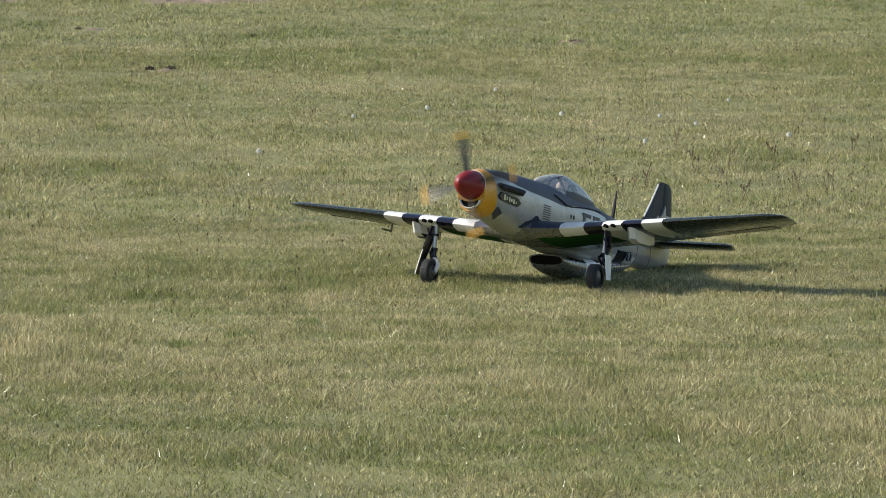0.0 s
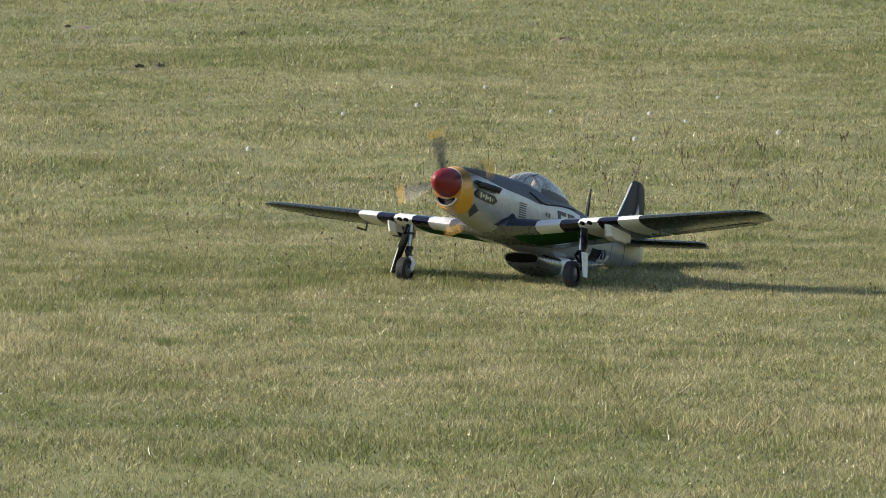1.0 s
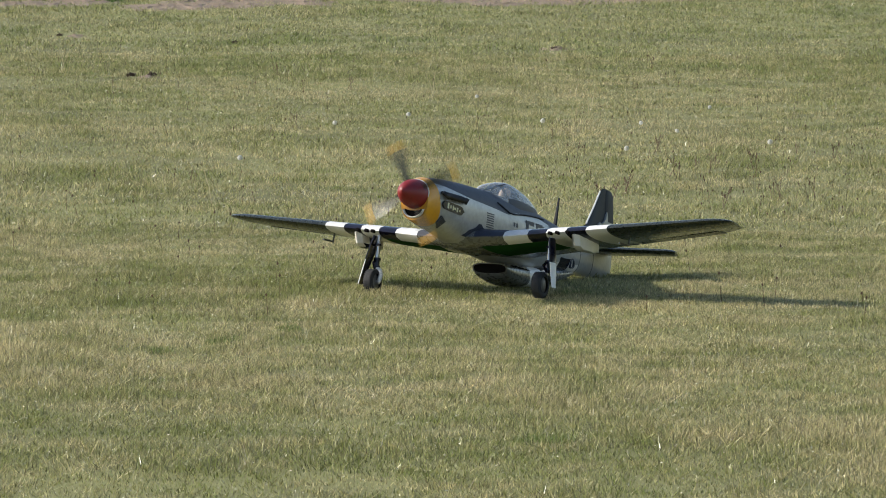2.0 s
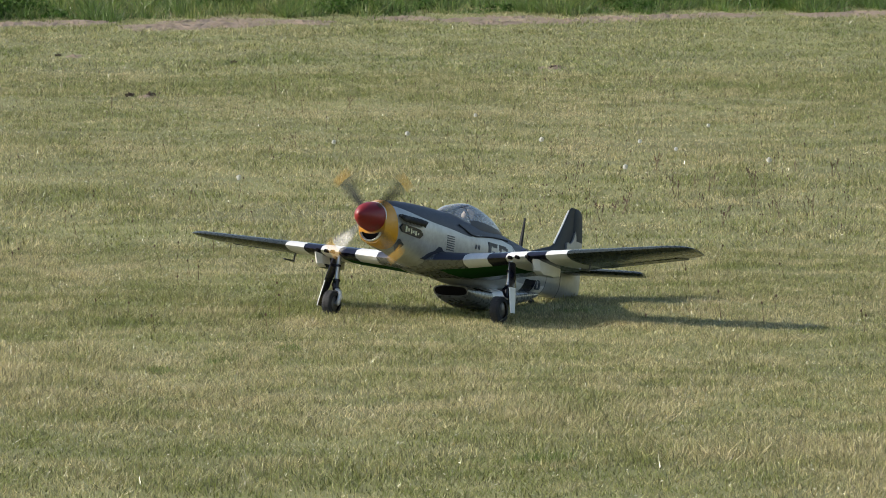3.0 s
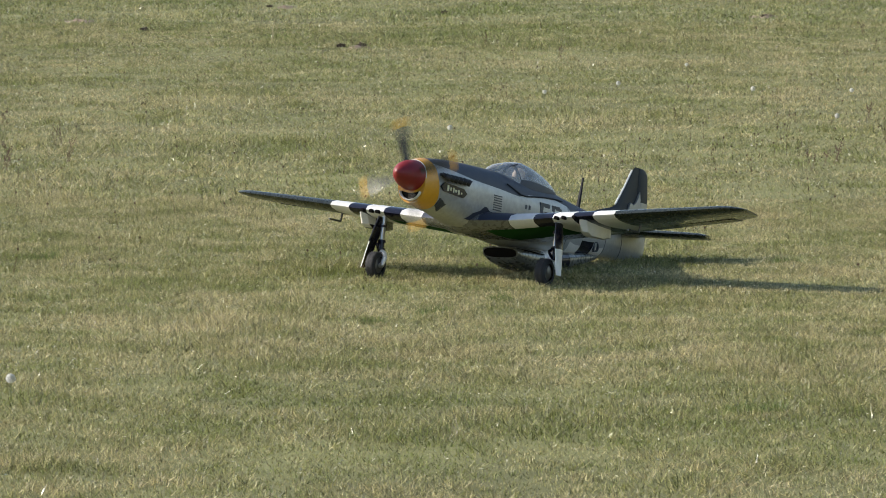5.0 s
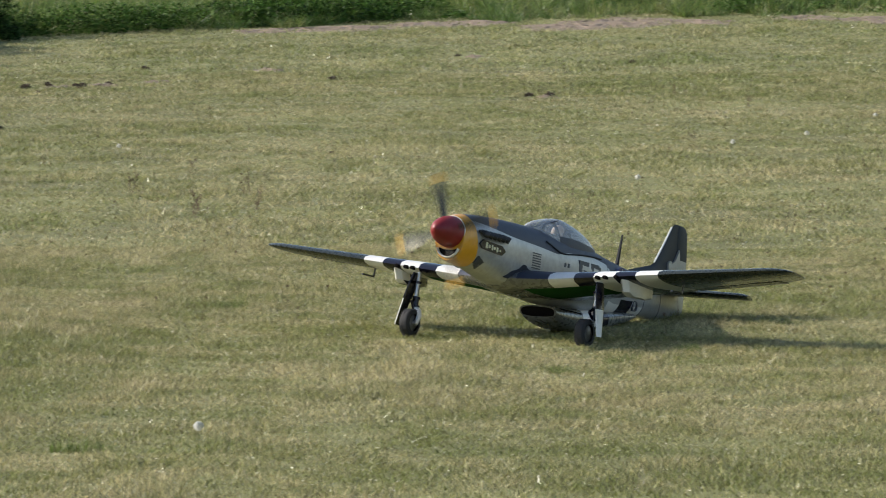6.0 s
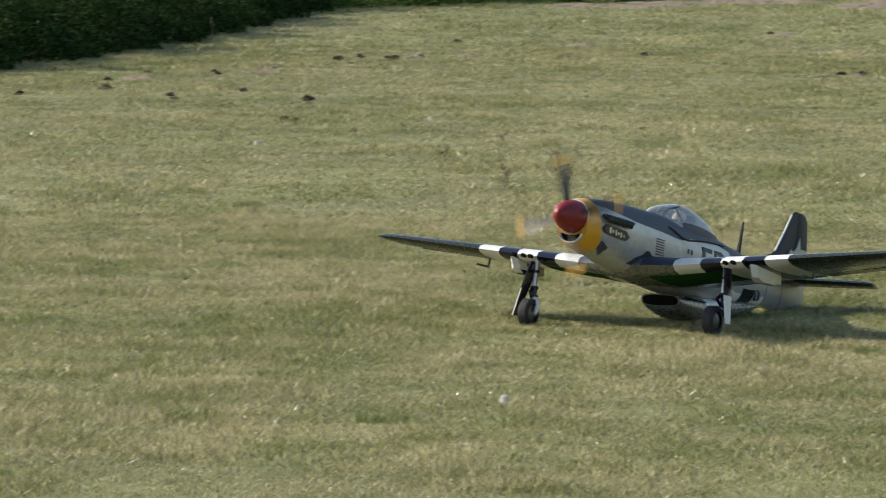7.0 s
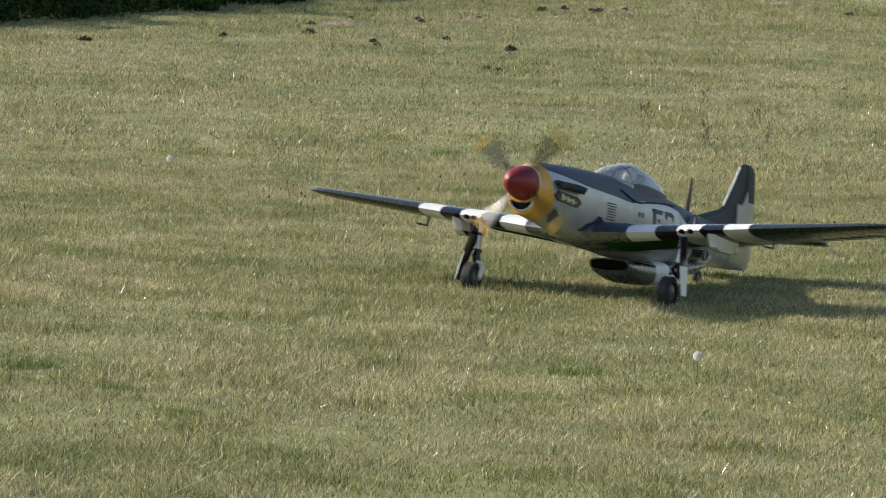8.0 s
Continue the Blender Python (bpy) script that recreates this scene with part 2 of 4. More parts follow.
        on_body(bm, [(-2.02, -.56), (-2.16, -.43), (-2.36, -.36), (-2.47, -.27), (-2.54, -.27), (-2.64, -.33), (-2.84, -.35), (-3.04, -.325), (-3.28, -.32), (-3.46, -.27), (-3.66, -.29), (-3.70, -.52), (-2.9, -.60)], s, .014)
        part("camouflage_wave", bm, SLATE, body)
        # code letters as bars
        bm = bmesh.new()
        for x0, x1, z0, z1 in ((-4.62, -4.50, -.30, .08), (-4.88, -4.62, .0, .08), (-4.80, -4.62, -.15, -.08), (-5.10, -4.99, -.30, .08), (-5.30, -5.10, .0, .08), (-5.38, -5.30, -.25, .05)):
            box(bm, (x1, s * .40, z0), (x0, s * (.462 - .05 * max(0, -x0 - 4.6)), z1))
        part("code_bars", bm, INK, body)
        for x in (-3.93, -4.06):
            bm = bmesh.new()
            box(bm, (x - .05, s * .44, -.12), (x, s * .477, -.04))
            part("step_mark", bm, INK, body)
        # one large letter low on the rear body
        cu = bpy.data.curves.new("code_letter", "FONT")
        cu.body, cu.size, cu.extrude, cu.align_x = "D", .30 * S, .004, "CENTER"
        letter = new("code_letter", cu)
        letter.data.materials.append(INK)
        letter.parent = body
        letter.matrix_basis = Matrix.Translation(loc(-7.06, s * .275, -.58)) @ Matrix.Rotation(radians(90 + 90 * s), 4, "Z") @ Matrix.Rotation(radians(90), 4, "X")
    return body


def make_roundel(body):
    for s in (1, -1):
        bm = bmesh.new()
        cx, cz, k = -6.3, -.10, 20
        ring = lambda r, d: [loc(cx + r * math.cos(2 * math.pi * i / k), s * (.36 - .085 * (-(cx + r * math.cos(2 * math.pi * i / k)) - 6.2) + d), cz + r * math.sin(2 * math.pi * i / k)) for i in range(k)]
        loft(bm, [ring(.27, -.06), ring(.27, .012)])
        disc = part("roundel", bm, BLUE, body, "dark blue roundel with white star")
        bm = bmesh.new()
        star = lambda d: [loc(cx + (.24 if i % 2 == 0 else .095) * math.sin(math.pi * i / 5), s * (.36 - .085 * (-(cx + .15 * math.sin(math.pi * i / 5)) - 6.2) + d), cz + (.24 if i % 2 == 0 else .095) * math.cos(math.pi * i / 5)) for i in range(10)]
        loft(bm, [star(0.0), star(.02)])
        part("star", bm, WHITE, disc)


def make_canopy(root):
    def shell(rows, lower):
        rings = []
        for x, hw, top, low in smooth_rows(rows, 4):
            ring = [loc(x, hw * math.cos(math.pi * i / 16), low + (top - low) * math.sin(math.pi * i / 16) ** .9) for i in range(17)]
            rings.append(ring)
        return rings

    def skin(rings, name, mat, label, sill=0):
        bm = bmesh.new()
        vs = [[bm.verts.new(p) for p in r] for r in rings]
        for i in range(len(vs) - 1):
            for j in range(16):
                f = bm.faces.new((vs[i][j], vs[i][j + 1], vs[i + 1][j + 1], vs[i + 1][j]))
                f.material_index = 1 if j < sill or j > 15 - sill else 0
        return part(name, bm, [mat, SLATE], root, label)

    wind = skin(shell([(-3.14, .05, .52, .47), (-3.45, .25, .66, .34), (-3.90, .345, .765, .20)], 0), "windscreen", GLASS, "clear raked windscreen")
    hood = skin(shell([(-3.92, .34, .76, .20), (-4.3, .37, .80, .20), (-4.9, .34, .70, .22), (-5.4, .24, .53, .27), (-5.78, .06, .35, .30)], 0), "canopy", GLASS, "clear bubble canopy over a dark sill", 2)
    hood.visible_shadow = wind.visible_shadow = False
    bm = bmesh.new()
    rings = []
    for i in range(17):
        a = math.pi * i / 16
        c = loc(-4.05, .25 * math.cos(a) * (1 - .25 * math.sin(a)), .30 + .42 * math.sin(a))
        rings.append([c + Vector((.040 * S * math.cos(b), .028 * S * math.sin(b) * math.cos(a), .028 * S * math.sin(b) * math.sin(a))) for b in (0.4, 2.0, 3.6, 5.2)])
    loft(bm, rings)
    part("canopy_frame", bm, BLACK, hood, "dark windscreen arch")
    for s in (1, -1):
        bm = bmesh.new()
        rod(bm, loc(-3.22, s * .08, .50), loc(-3.95, s * .20, .73), .012 * S, k=6)
        part("windscreen_bar", bm, SLATE, wind)
        # the black seam round the foot of the canopy
        bm = bmesh.new()
        seam = [(-3.30, .27), (-3.52, .20), (-3.74, .13), (-3.95, .12), (-4.3, .16), (-4.75, .20), (-5.2, .22), (-5.5, .22)]
        pts = [loc(x, s * (body_half(x, z) + .012), z) for x, z in seam]
        for a, b in zip(pts, pts[1:]):
            rod(bm, a, b, .015 * S, k=6)
        part("canopy_rail", bm, MATT_BLACK, hood)
    # cockpit floor and the seated dummy
    bm = bmesh.new()
    loft(bm, [oval(-3.7, .28, .40, .2), oval(-5.3, .22, .36, .2)])
    part("cockpit_tub", bm, BLACK, root)
    bm = bmesh.new()
    for cx, cz, rx, ry, rz in ((-4.30, .55, .11, .10, .12), (-4.37, .60, .13, .115, .11), (-4.40, .38, .12, .20, .13)):
        m = Matrix.Translation(loc(cx, 0, cz)) @ Matrix.Diagonal((rx * S, ry * S, rz * S, 1))
        bmesh.ops.create_uvsphere(bm, u_segments=14, v_segments=9, radius=1, matrix=m)
    part("pilot_dummy", bm, PILOT, root, "small painted pilot dummy")
    bm = bmesh.new()
    box(bm, (-4.75, -.13, .36), (-4.62, .13, .66), bevel=.03)
    part("headrest", bm, BLACK, root)


def make_scoop(root):
    rows = [(-3.98, .39, -.86, -1.08), (-4.12, .405, -.84, -1.16), (-4.6, .41, -.80, -1.235), (-5.3, .40, -.76, -1.19), (-6.0, .35, -.7, -1.04), (-6.8, .27, -.62, -.86), (-7.3, .2, -.6, -.7)]
    bm = bmesh.new()
    loft(bm, [[p + Vector((.10 * S * ((p.z - loc(0, 0, -1.08).z) / (.22 * S)) if i == 0 else 0, 0, 0)) for p in oval(*r, p=3.0)] for i, r in enumerate(smooth_rows(rows, 4))])
    for f in bm.faces:
        x = f.calc_center_median().x / S + PX
        f.material_index = 1 if -5.42 < x < -4.86 else 2 if -5.95 < x < -5.42 else 0
    sc = part("belly_scoop", bm, [BELLY, WHITE, BLACK], root, "grey belly radiator scoop with pale band")
    # solid dark band: the gap's shade below the belly, put into colour
    bm = bmesh.new()
    loft(bm, [oval(x, h, -.868, -.895, p=3.0) for x, h in ((-4.16, .404), (-4.5, .415), (-4.9, .416))])
    part("splitter_gap_shade", bm, DARK, sc)
    # flat plate whose dark colour is the shade inside the scoop
    bm = bmesh.new()
    r0 = [p + Vector((.10 * S * ((p.z - loc(0, 0, -1.08).z) / (.22 * S)) + .006 * S, 0, 0)) for p in oval(-3.98, .355, -.885, -1.06, p=3.0)]
    loft(bm, [r0, [p + Vector((-.03 * S, 0, 0)) for p in r0]])
    part("scoop_mouth", bm, DARK, sc, "scoop mouth, its inner shade painted dark")


STRIPES = (.96, 1.47, 1.86, 2.28, 2.69, 3.13)


def trail_at(y):
    return -5.05 + (y - .45) * .19


def wing_section(y, side):
    """The ring of a wing section at span y."""
    lead = -2.54 - (y - .98) * .063 if y > .98 else -2.54 + (.98 - y) * .55
    trail = trail_at(y)
    z = -.50 + (y - .98) * .092
    thick = .155 - .05 * min(y / 5.6, 1)
    rake = 0.0
    if y > 5.1:
        k = math.sqrt(max(0.0, 1 - ((y - 5.1) / .48) ** 2))
        mid = lead * .5 + trail * .5
        lead, trail = mid + (lead - mid) * (.45 + .55 * k), mid + (trail - mid) * (.90 + .10 * k)
        thick *= .35 + .65 * k
        rake = .16 * (y - 5.1) / .48
    chord = lead - trail
    return [loc(lead - a, side * (y - rake * a / chord), z + u - .02 * a) for a, u in airfoil(chord, thick)]


def make_wing(root, side):
    ys = [0.0, .45, .7, *STRIPES, 3.6, 4.1, 4.6, 5.1, 5.28, 5.41, 5.50, 5.555, 5.578]
    mats = [3, 5, 5, 1, 2, 1, 2, 1, 0, 0, 0, 0, 0, 0, 0, 0, 0]
    bm = bmesh.new()
    loft(bm, [wing_section(y, side) for y in ys], mats=mats)
    bm.faces.ensure_lookup_table()
    for n, f in enumerate(bm.faces):
        i, j = divmod(n, 18)
        if i < len(mats) and ys[i] < 1.8 and j >= 11:
            f.material_index = 4 if j < 14 and i > 0 else 3
        elif i < len(mats) and mats[i] in (0, 5) and j >= (9 if ys[i] < .9 else 13):
            f.material_index = 3
    w = part("wing", bm, [OLIVE, WHITE, BLACK, BELLY, BAY, SLATE], root, "olive wing with black and white stripes")
    for x, y, r in ((-2.56, 1.97, .035), (-2.57, 2.12, .035), (-2.60, 2.33, .035)):
        bm = bmesh.new()
        rod(bm, loc(-2.85, side * y, -.50 + (y - .98) * .083), loc(x + .04, side * y, -.505 + (y - .98) * .083), r * S, k=8)
        part("gun_port", bm, DARK, w)
    # streamlined pylon below the wing
    bm = bmesh.new()
    loft(bm, [[loc(-2.66 - a * k + o, side * 2.42 + u * 1.4, z) for a, u in airfoil(1.2, .15, 6)] for k, z, o in ((1.0, -.42, 0), (.9, -.63, -.12), (.55, -.69, -.28))])
    for f in bm.faces:
        c = f.calc_center_median() / S
        f.material_index = 1 if (c.y - side * 2.42) * side < -.01 and c.x < -2.95 + loc(0, 0, 0).x / S else 0
    part("wing_pylon", bm, [WHITE, BLACK], w, "white pylon below the wing")
    bm = bmesh.new()
    rod(bm, loc(-3.4, side * 3.3, -.36), loc(-3.35, side * 3.3, -.56), .02 * S, k=6)
    rod(bm, loc(-3.35, side * 3.3, -.55), loc(-2.95, side * 3.3, -.55), .018 * S, k=6)
    part("pitot_tube", bm, STEEL, w)
    # aileron and flap with a visible gap
    for y0, y1, mt in ((.75, 2.95, 0), (3.05, 5.0, 0)):
        bm = bmesh.new()
        rings = []
        for y in (y0, y1):
            trail = trail_at(y)
            z = -.50 + (y - .98) * .092 - .045
            rings.append([loc(trail + .42, side * y, z + .03), loc(trail - .03, side * y, z + .008), loc(trail - .03, side * y, z - .004), loc(trail + .42, side * y, z - .03)])
        loft(bm, rings)
        part("flap" if y0 < 1 else "aileron", bm, OLIVE, w)
    return w


def make_tail(root):
    for side in (1, -1):
        bm = bmesh.new()
        rings = []
        for y, lead, trail in ((.05, -7.95, -9.15), (.9, -8.08, -9.2), (1.6, -8.20, -9.2), (1.86, -8.27, -9.16), (1.95, -8.42, -9.05)):
            rings.append([loc(lead - a, side * (y - .20 * (y / 1.95) ** 3 * a / (lead - trail)), -.04 + u) for a, u in airfoil(lead - trail, .11, 7)])
        loft(bm, rings)
        part("tailplane", bm, OLIVE, root, "dark olive tailplane")
    bm = bmesh.new()
    rings = []
    for z, lead, trail in ((.02, -6.75, -9.1), (.18, -6.95, -9.1), (.28, -7.38, -9.09), (.43, -8.02, -9.09), (.50, -8.16, -9.09), (.9, -8.47, -9.06), (1.26, -8.72, -9.05), (1.335, -8.82, -9.05)):
        rings.append([loc(lead - a, u * .8, z) for a, u in airfoil(lead - trail, .10, 7)])
    loft(bm, rings)
    fin = part("fin", bm, FIN_PAINT, root, "dark slate tail fin")
    bm = bmesh.new()
    rings = []
    for z, lead, trail in ((-.58, -9.12, -9.30), (-.50, -9.06, -9.43), (-.25, -9.02, -9.48), (.35, -9.02, -9.47), (.66, -9.00, -9.45), (.9, -8.98, -9.42), (1.22, -8.97, -9.36), (1.30, -8.98, -9.27), (1.33, -9.00, -9.18)):
        rings.append([loc(lead - a, u, z) for a, u in airfoil(lead - trail, .16, 6)])
    loft(bm, rings, mats=[0, 0, 0, 0, 1, 1, 1, 1])
    part("rudder", bm, [SILVER, FIN_PAINT], root, "silver-grey and dark olive rudder")
    # pale patch with an uneven upper edge on both sides of the fin
    for s in (1, -1):
        bm = bmesh.new()
        edge = [(-8.62, .16), (-8.62, .56), (-8.70, .60), (-8.78, .56), (-8.89, .62), (-8.97, .72), (-9.03, .86), (-9.075, .70), (-9.085, .16)]
        half = lambda x, z, d: s * (.8 * (.085 - .06 * (-x - 8.52)) * (1 - .25 * z) + d)
        loft(bm, [[loc(x, half(x, z, -.02), z) for x, z in edge], [loc(x, half(x, z, .020), z) for x, z in edge]])
        part("pale_patch", bm, SILVER, fin)
    # white rod puts the worn edge's sun highlight into colour
    bm = bmesh.new()
    rod(bm, loc(-8.155, 0, .50), loc(-8.465, 0, .90), .020 * S, k=6)
    rod(bm, loc(-8.465, 0, .90), loc(-8.715, 0, 1.26), .020 * S, k=6)
    part("fin_edge_glint", bm, WHITE, fin, "worn leading edge with its sun highlight painted white")
    bm = bmesh.new()
    rod(bm, loc(-6.70, 0, .2), loc(-6.81, 0, .85), .05 * S, .02 * S, 6)
    part("antenna_mast", bm, MATT_BLACK, root, "black antenna mast")


def make_wheel(name, root, x, y, z, r, w):
    """A tyre with tread ribs round an alloy hub, turning about its own axle."""
    bm = bmesh.new()
    k, prof = 28, [(-.5, .62), (-.5, .80), (-.40, .93), (-.2, .99), (0, 1.0), (.2, .99), (.40, .93), (.5, .80), (.5, .62)]
    rings = [[Vector((r * S * q * math.cos(2 * math.pi * i / k), u * w * S, r * S * q * math.sin(2 * math.pi * i / k))) for u, q in prof] for i in range(k)]
    vs = [[bm.verts.new(p) for p in g] for g in rings]
    for i in range(k):
        for j in range(len(prof) - 1):
            bm.faces.new((vs[i][j], vs[i][j + 1], vs[(i + 1) % k][j + 1], vs[(i + 1) % k][j]))
    tyre = part(name, bm, RUBBER, root, "black rubber wheel")
    tyre.location = loc(x, y, z)
    bm = bmesh.new()
    for i in range(30):
        a = 2 * math.pi * i / 30
        for u in (-.24, .24):
            c = Vector((r * S * math.cos(a), u * w * S, r * S * math.sin(a)))
            m = Matrix.Translation(c) @ Matrix.Rotation(-a, 4, "Y") @ Matrix.Diagonal((.018 * r * S * 2, .32 * w * S, .05 * r * S * 2, 1))
            bmesh.ops.create_cube(bm, size=1, matrix=m)
    part("tread", bm, RUBBER, tyre, smooth=False)
    bm = bmesh.new()
    k = 18
    rings = [[Vector((r * S * q * math.cos(2 * math.pi * i / k), u * w * S, r * S * q * math.sin(2 * math.pi * i / k))) for i in range(k)] for u, q in ((-.46, .1), (-.42, .34), (-.38, .46), (-.30, .62), (.30, .62), (.38, .46), (.42, .34), (.46, .1))]
    loft(bm, rings)
    part("hub", bm, STEEL, tyre, "dull alloy hub")
    return tyre


def make_gear(root, side):
    y = side * 1.91
    wheel = make_wheel("main_wheel", root, -2.5, side * 1.86, -1.45, .255, .19)
    bm = bmesh.new()
    rod(bm, loc(-2.74, y, -.46), loc(-2.71, y, -.96), .046 * S, .044 * S, 12)
    leg = part("gear_leg", bm, ALLOY, root, "bright oleo leg with black lower sleeve")
    bm = bmesh.new()
    rod(bm, loc(-2.712, y, -.94), loc(-2.70, y, -1.20), .058 * S, k=12)
    part("sleeve", bm, BLACK, leg)
    for z in (-.66, -.95, -1.10):
        bm = bmesh.new()
        rod(bm, loc(-2.72, y, z), loc(-2.718, y, z - .045), .074 * S, k=12)
        part("leg_collar", bm, BLACK, leg)
    # the white fork runs down the wheel's inboard side
    bm = bmesh.new()
    fork = [(-2.70, y, -1.17), (-2.67, y - side * .10, -1.20), (-2.60, y - side * .175, -1.30), (-2.50, y - side * .185, -1.46)]
    for a, b, r0, r1 in zip(fork, fork[1:], (.060, .052, .048), (.052, .048, .040)):
        rod(bm, loc(*a), loc(*b), r0 * S, r1 * S, 10)
    part("axle_fork", bm, WHITE, leg, "white wheel fork")
    bm = bmesh.new()
    rod(bm, loc(-2.50, y - side * .20, -1.45), loc(-2.50, y + side * .03, -1.45), .045 * S, k=10)
    part("axle", bm, ALLOY, leg)
    bm = bmesh.new()
    rod(bm, loc(-2.66, y, -.98), loc(-2.53, y - side * .02, -1.06), .026 * S, k=6)
    rod(bm, loc(-2.53, y - side * .02, -1.06), loc(-2.65, y, -1.17), .026 * S, k=6)
    part("torque_link", bm, BLACK, leg)
    # gear door slanting outboard of the leg, black inside and above, white below
    bm = bmesh.new()
    prof = [(-.50, .13), (-.72, .14), (-.98, .14), (-1.0, .13), (-1.25, .11), (-1.50, .08)]
    rings = []
    for z, w in prof:
        off, x = side * (.03 + .20 * (-.50 - z)), -2.72 + .20 * (-.50 - z)
        rings.append([loc(x + w, y + off, z), loc(x + w, y + off + side * .02, z), loc(x, y + off + side * .05, z), loc(x - w, y + off + side * .02, z), loc(x - w, y + off, z), loc(x, y + off + side * .025, z)])
    loft(bm, rings, mats=[1, 1, 1, 0, 0])
    bm.faces.ensure_lookup_table()
    for n, f in enumerate(bm.faces):
        if n % 6 in (3, 4, 5):
            f.material_index = 1
    part("gear_door", bm, [WHITE, BLACK], root, "black and white striped gear door")
    return wheel


def make_propeller(root):
    hub = part("propeller", rod(bmesh.new(), Vector((-.03, 0, 0)), Vector((.015, 0, 0)), .028, k=16), BLACK, root, "four-bladed black propeller with yellow tips")
    hub.location = loc(-.42, 0, .055)
    bm = bmesh.new()
    rings = []
    for i in range(11):
        u = i / 10
        r = .290 * (1 - (1 - u) ** 1.9) ** .62 if i else .010
        rings.append([Vector(((.42 - .59 * u) * S, r * S * math.cos(2 * math.pi * j / 28), r * S * math.sin(2 * math.pi * j / 28))) for j in range(28)])
    loft(bm, rings)
    part("spinner", bm, RED, hub, "glossy dark red spinner")
    bm = bmesh.new()
    rod(bm, Vector((-.172 * S, 0, 0)), Vector((-.145 * S, 0, 0)), .300 * S, k=28)
    part("backplate", bm, WHITE, hub)
    for b in range(4):
        bm = bmesh.new()
        rings = []
        for r, c, tw in ((.04, .018, 60), (.07, .022, 45), (.11, .030, 32), (.15, .032, 25), (.180, .030, 21), (.180001, .030, 21), (.205, .026, 18), (.217, .015, 17)):
            ca, sa = math.cos(radians(tw)), -math.sin(radians(tw))
            rings.append([Vector((a * c * sa + d * ca * c, a * c * ca - d * sa * c, r)) for a, d in ((-.5, 0), (-.2, .06), (.2, .06), (.5, 0), (.2, -.05), (-.2, -.05))])
        loft(bm, rings, mats=[0, 0, 0, 0, 0, 1, 1])
        blade = part("blade", bm, [BLADE, TIP], hub, "black blade with yellow tip")
        blade.rotation_euler = (radians(90 * b), 0, 0)
    return hub


def make_airplane():
    root = new("model_airplane")
    tagged(root, "taxiing radio-controlled fighter airplane, silver, olive and invasion stripes, on grass", "model airplane")
    body = make_fuselage(root)
    make_roundel(body)
    make_canopy(root)
    make_scoop(root)
    for side in (1, -1):
        make_wing(root, side)
    make_tail(root)
    wheels = [make_gear(root, side) for side in (1, -1)]
    bm = bmesh.new()
    rod(bm, loc(-7.25, 0, -.55), loc(-7.36, 0, -.88), .04 * S, k=8)
    part("tail_strut", bm, STEEL, root)
    tail_wheel = make_wheel("tail_wheel", root, -7.38, 0, -.86, .115, .09)
    prop = make_propeller(root)
    return root, wheels, tail_wheel, prop


# ---- ground ----
def ground_material():
    m = material("turf_soil", (0.165, 0.165, 0.056), 0.9, vary=0.5, scale=0.8, fine=110.0, bump=0.6)
    return m


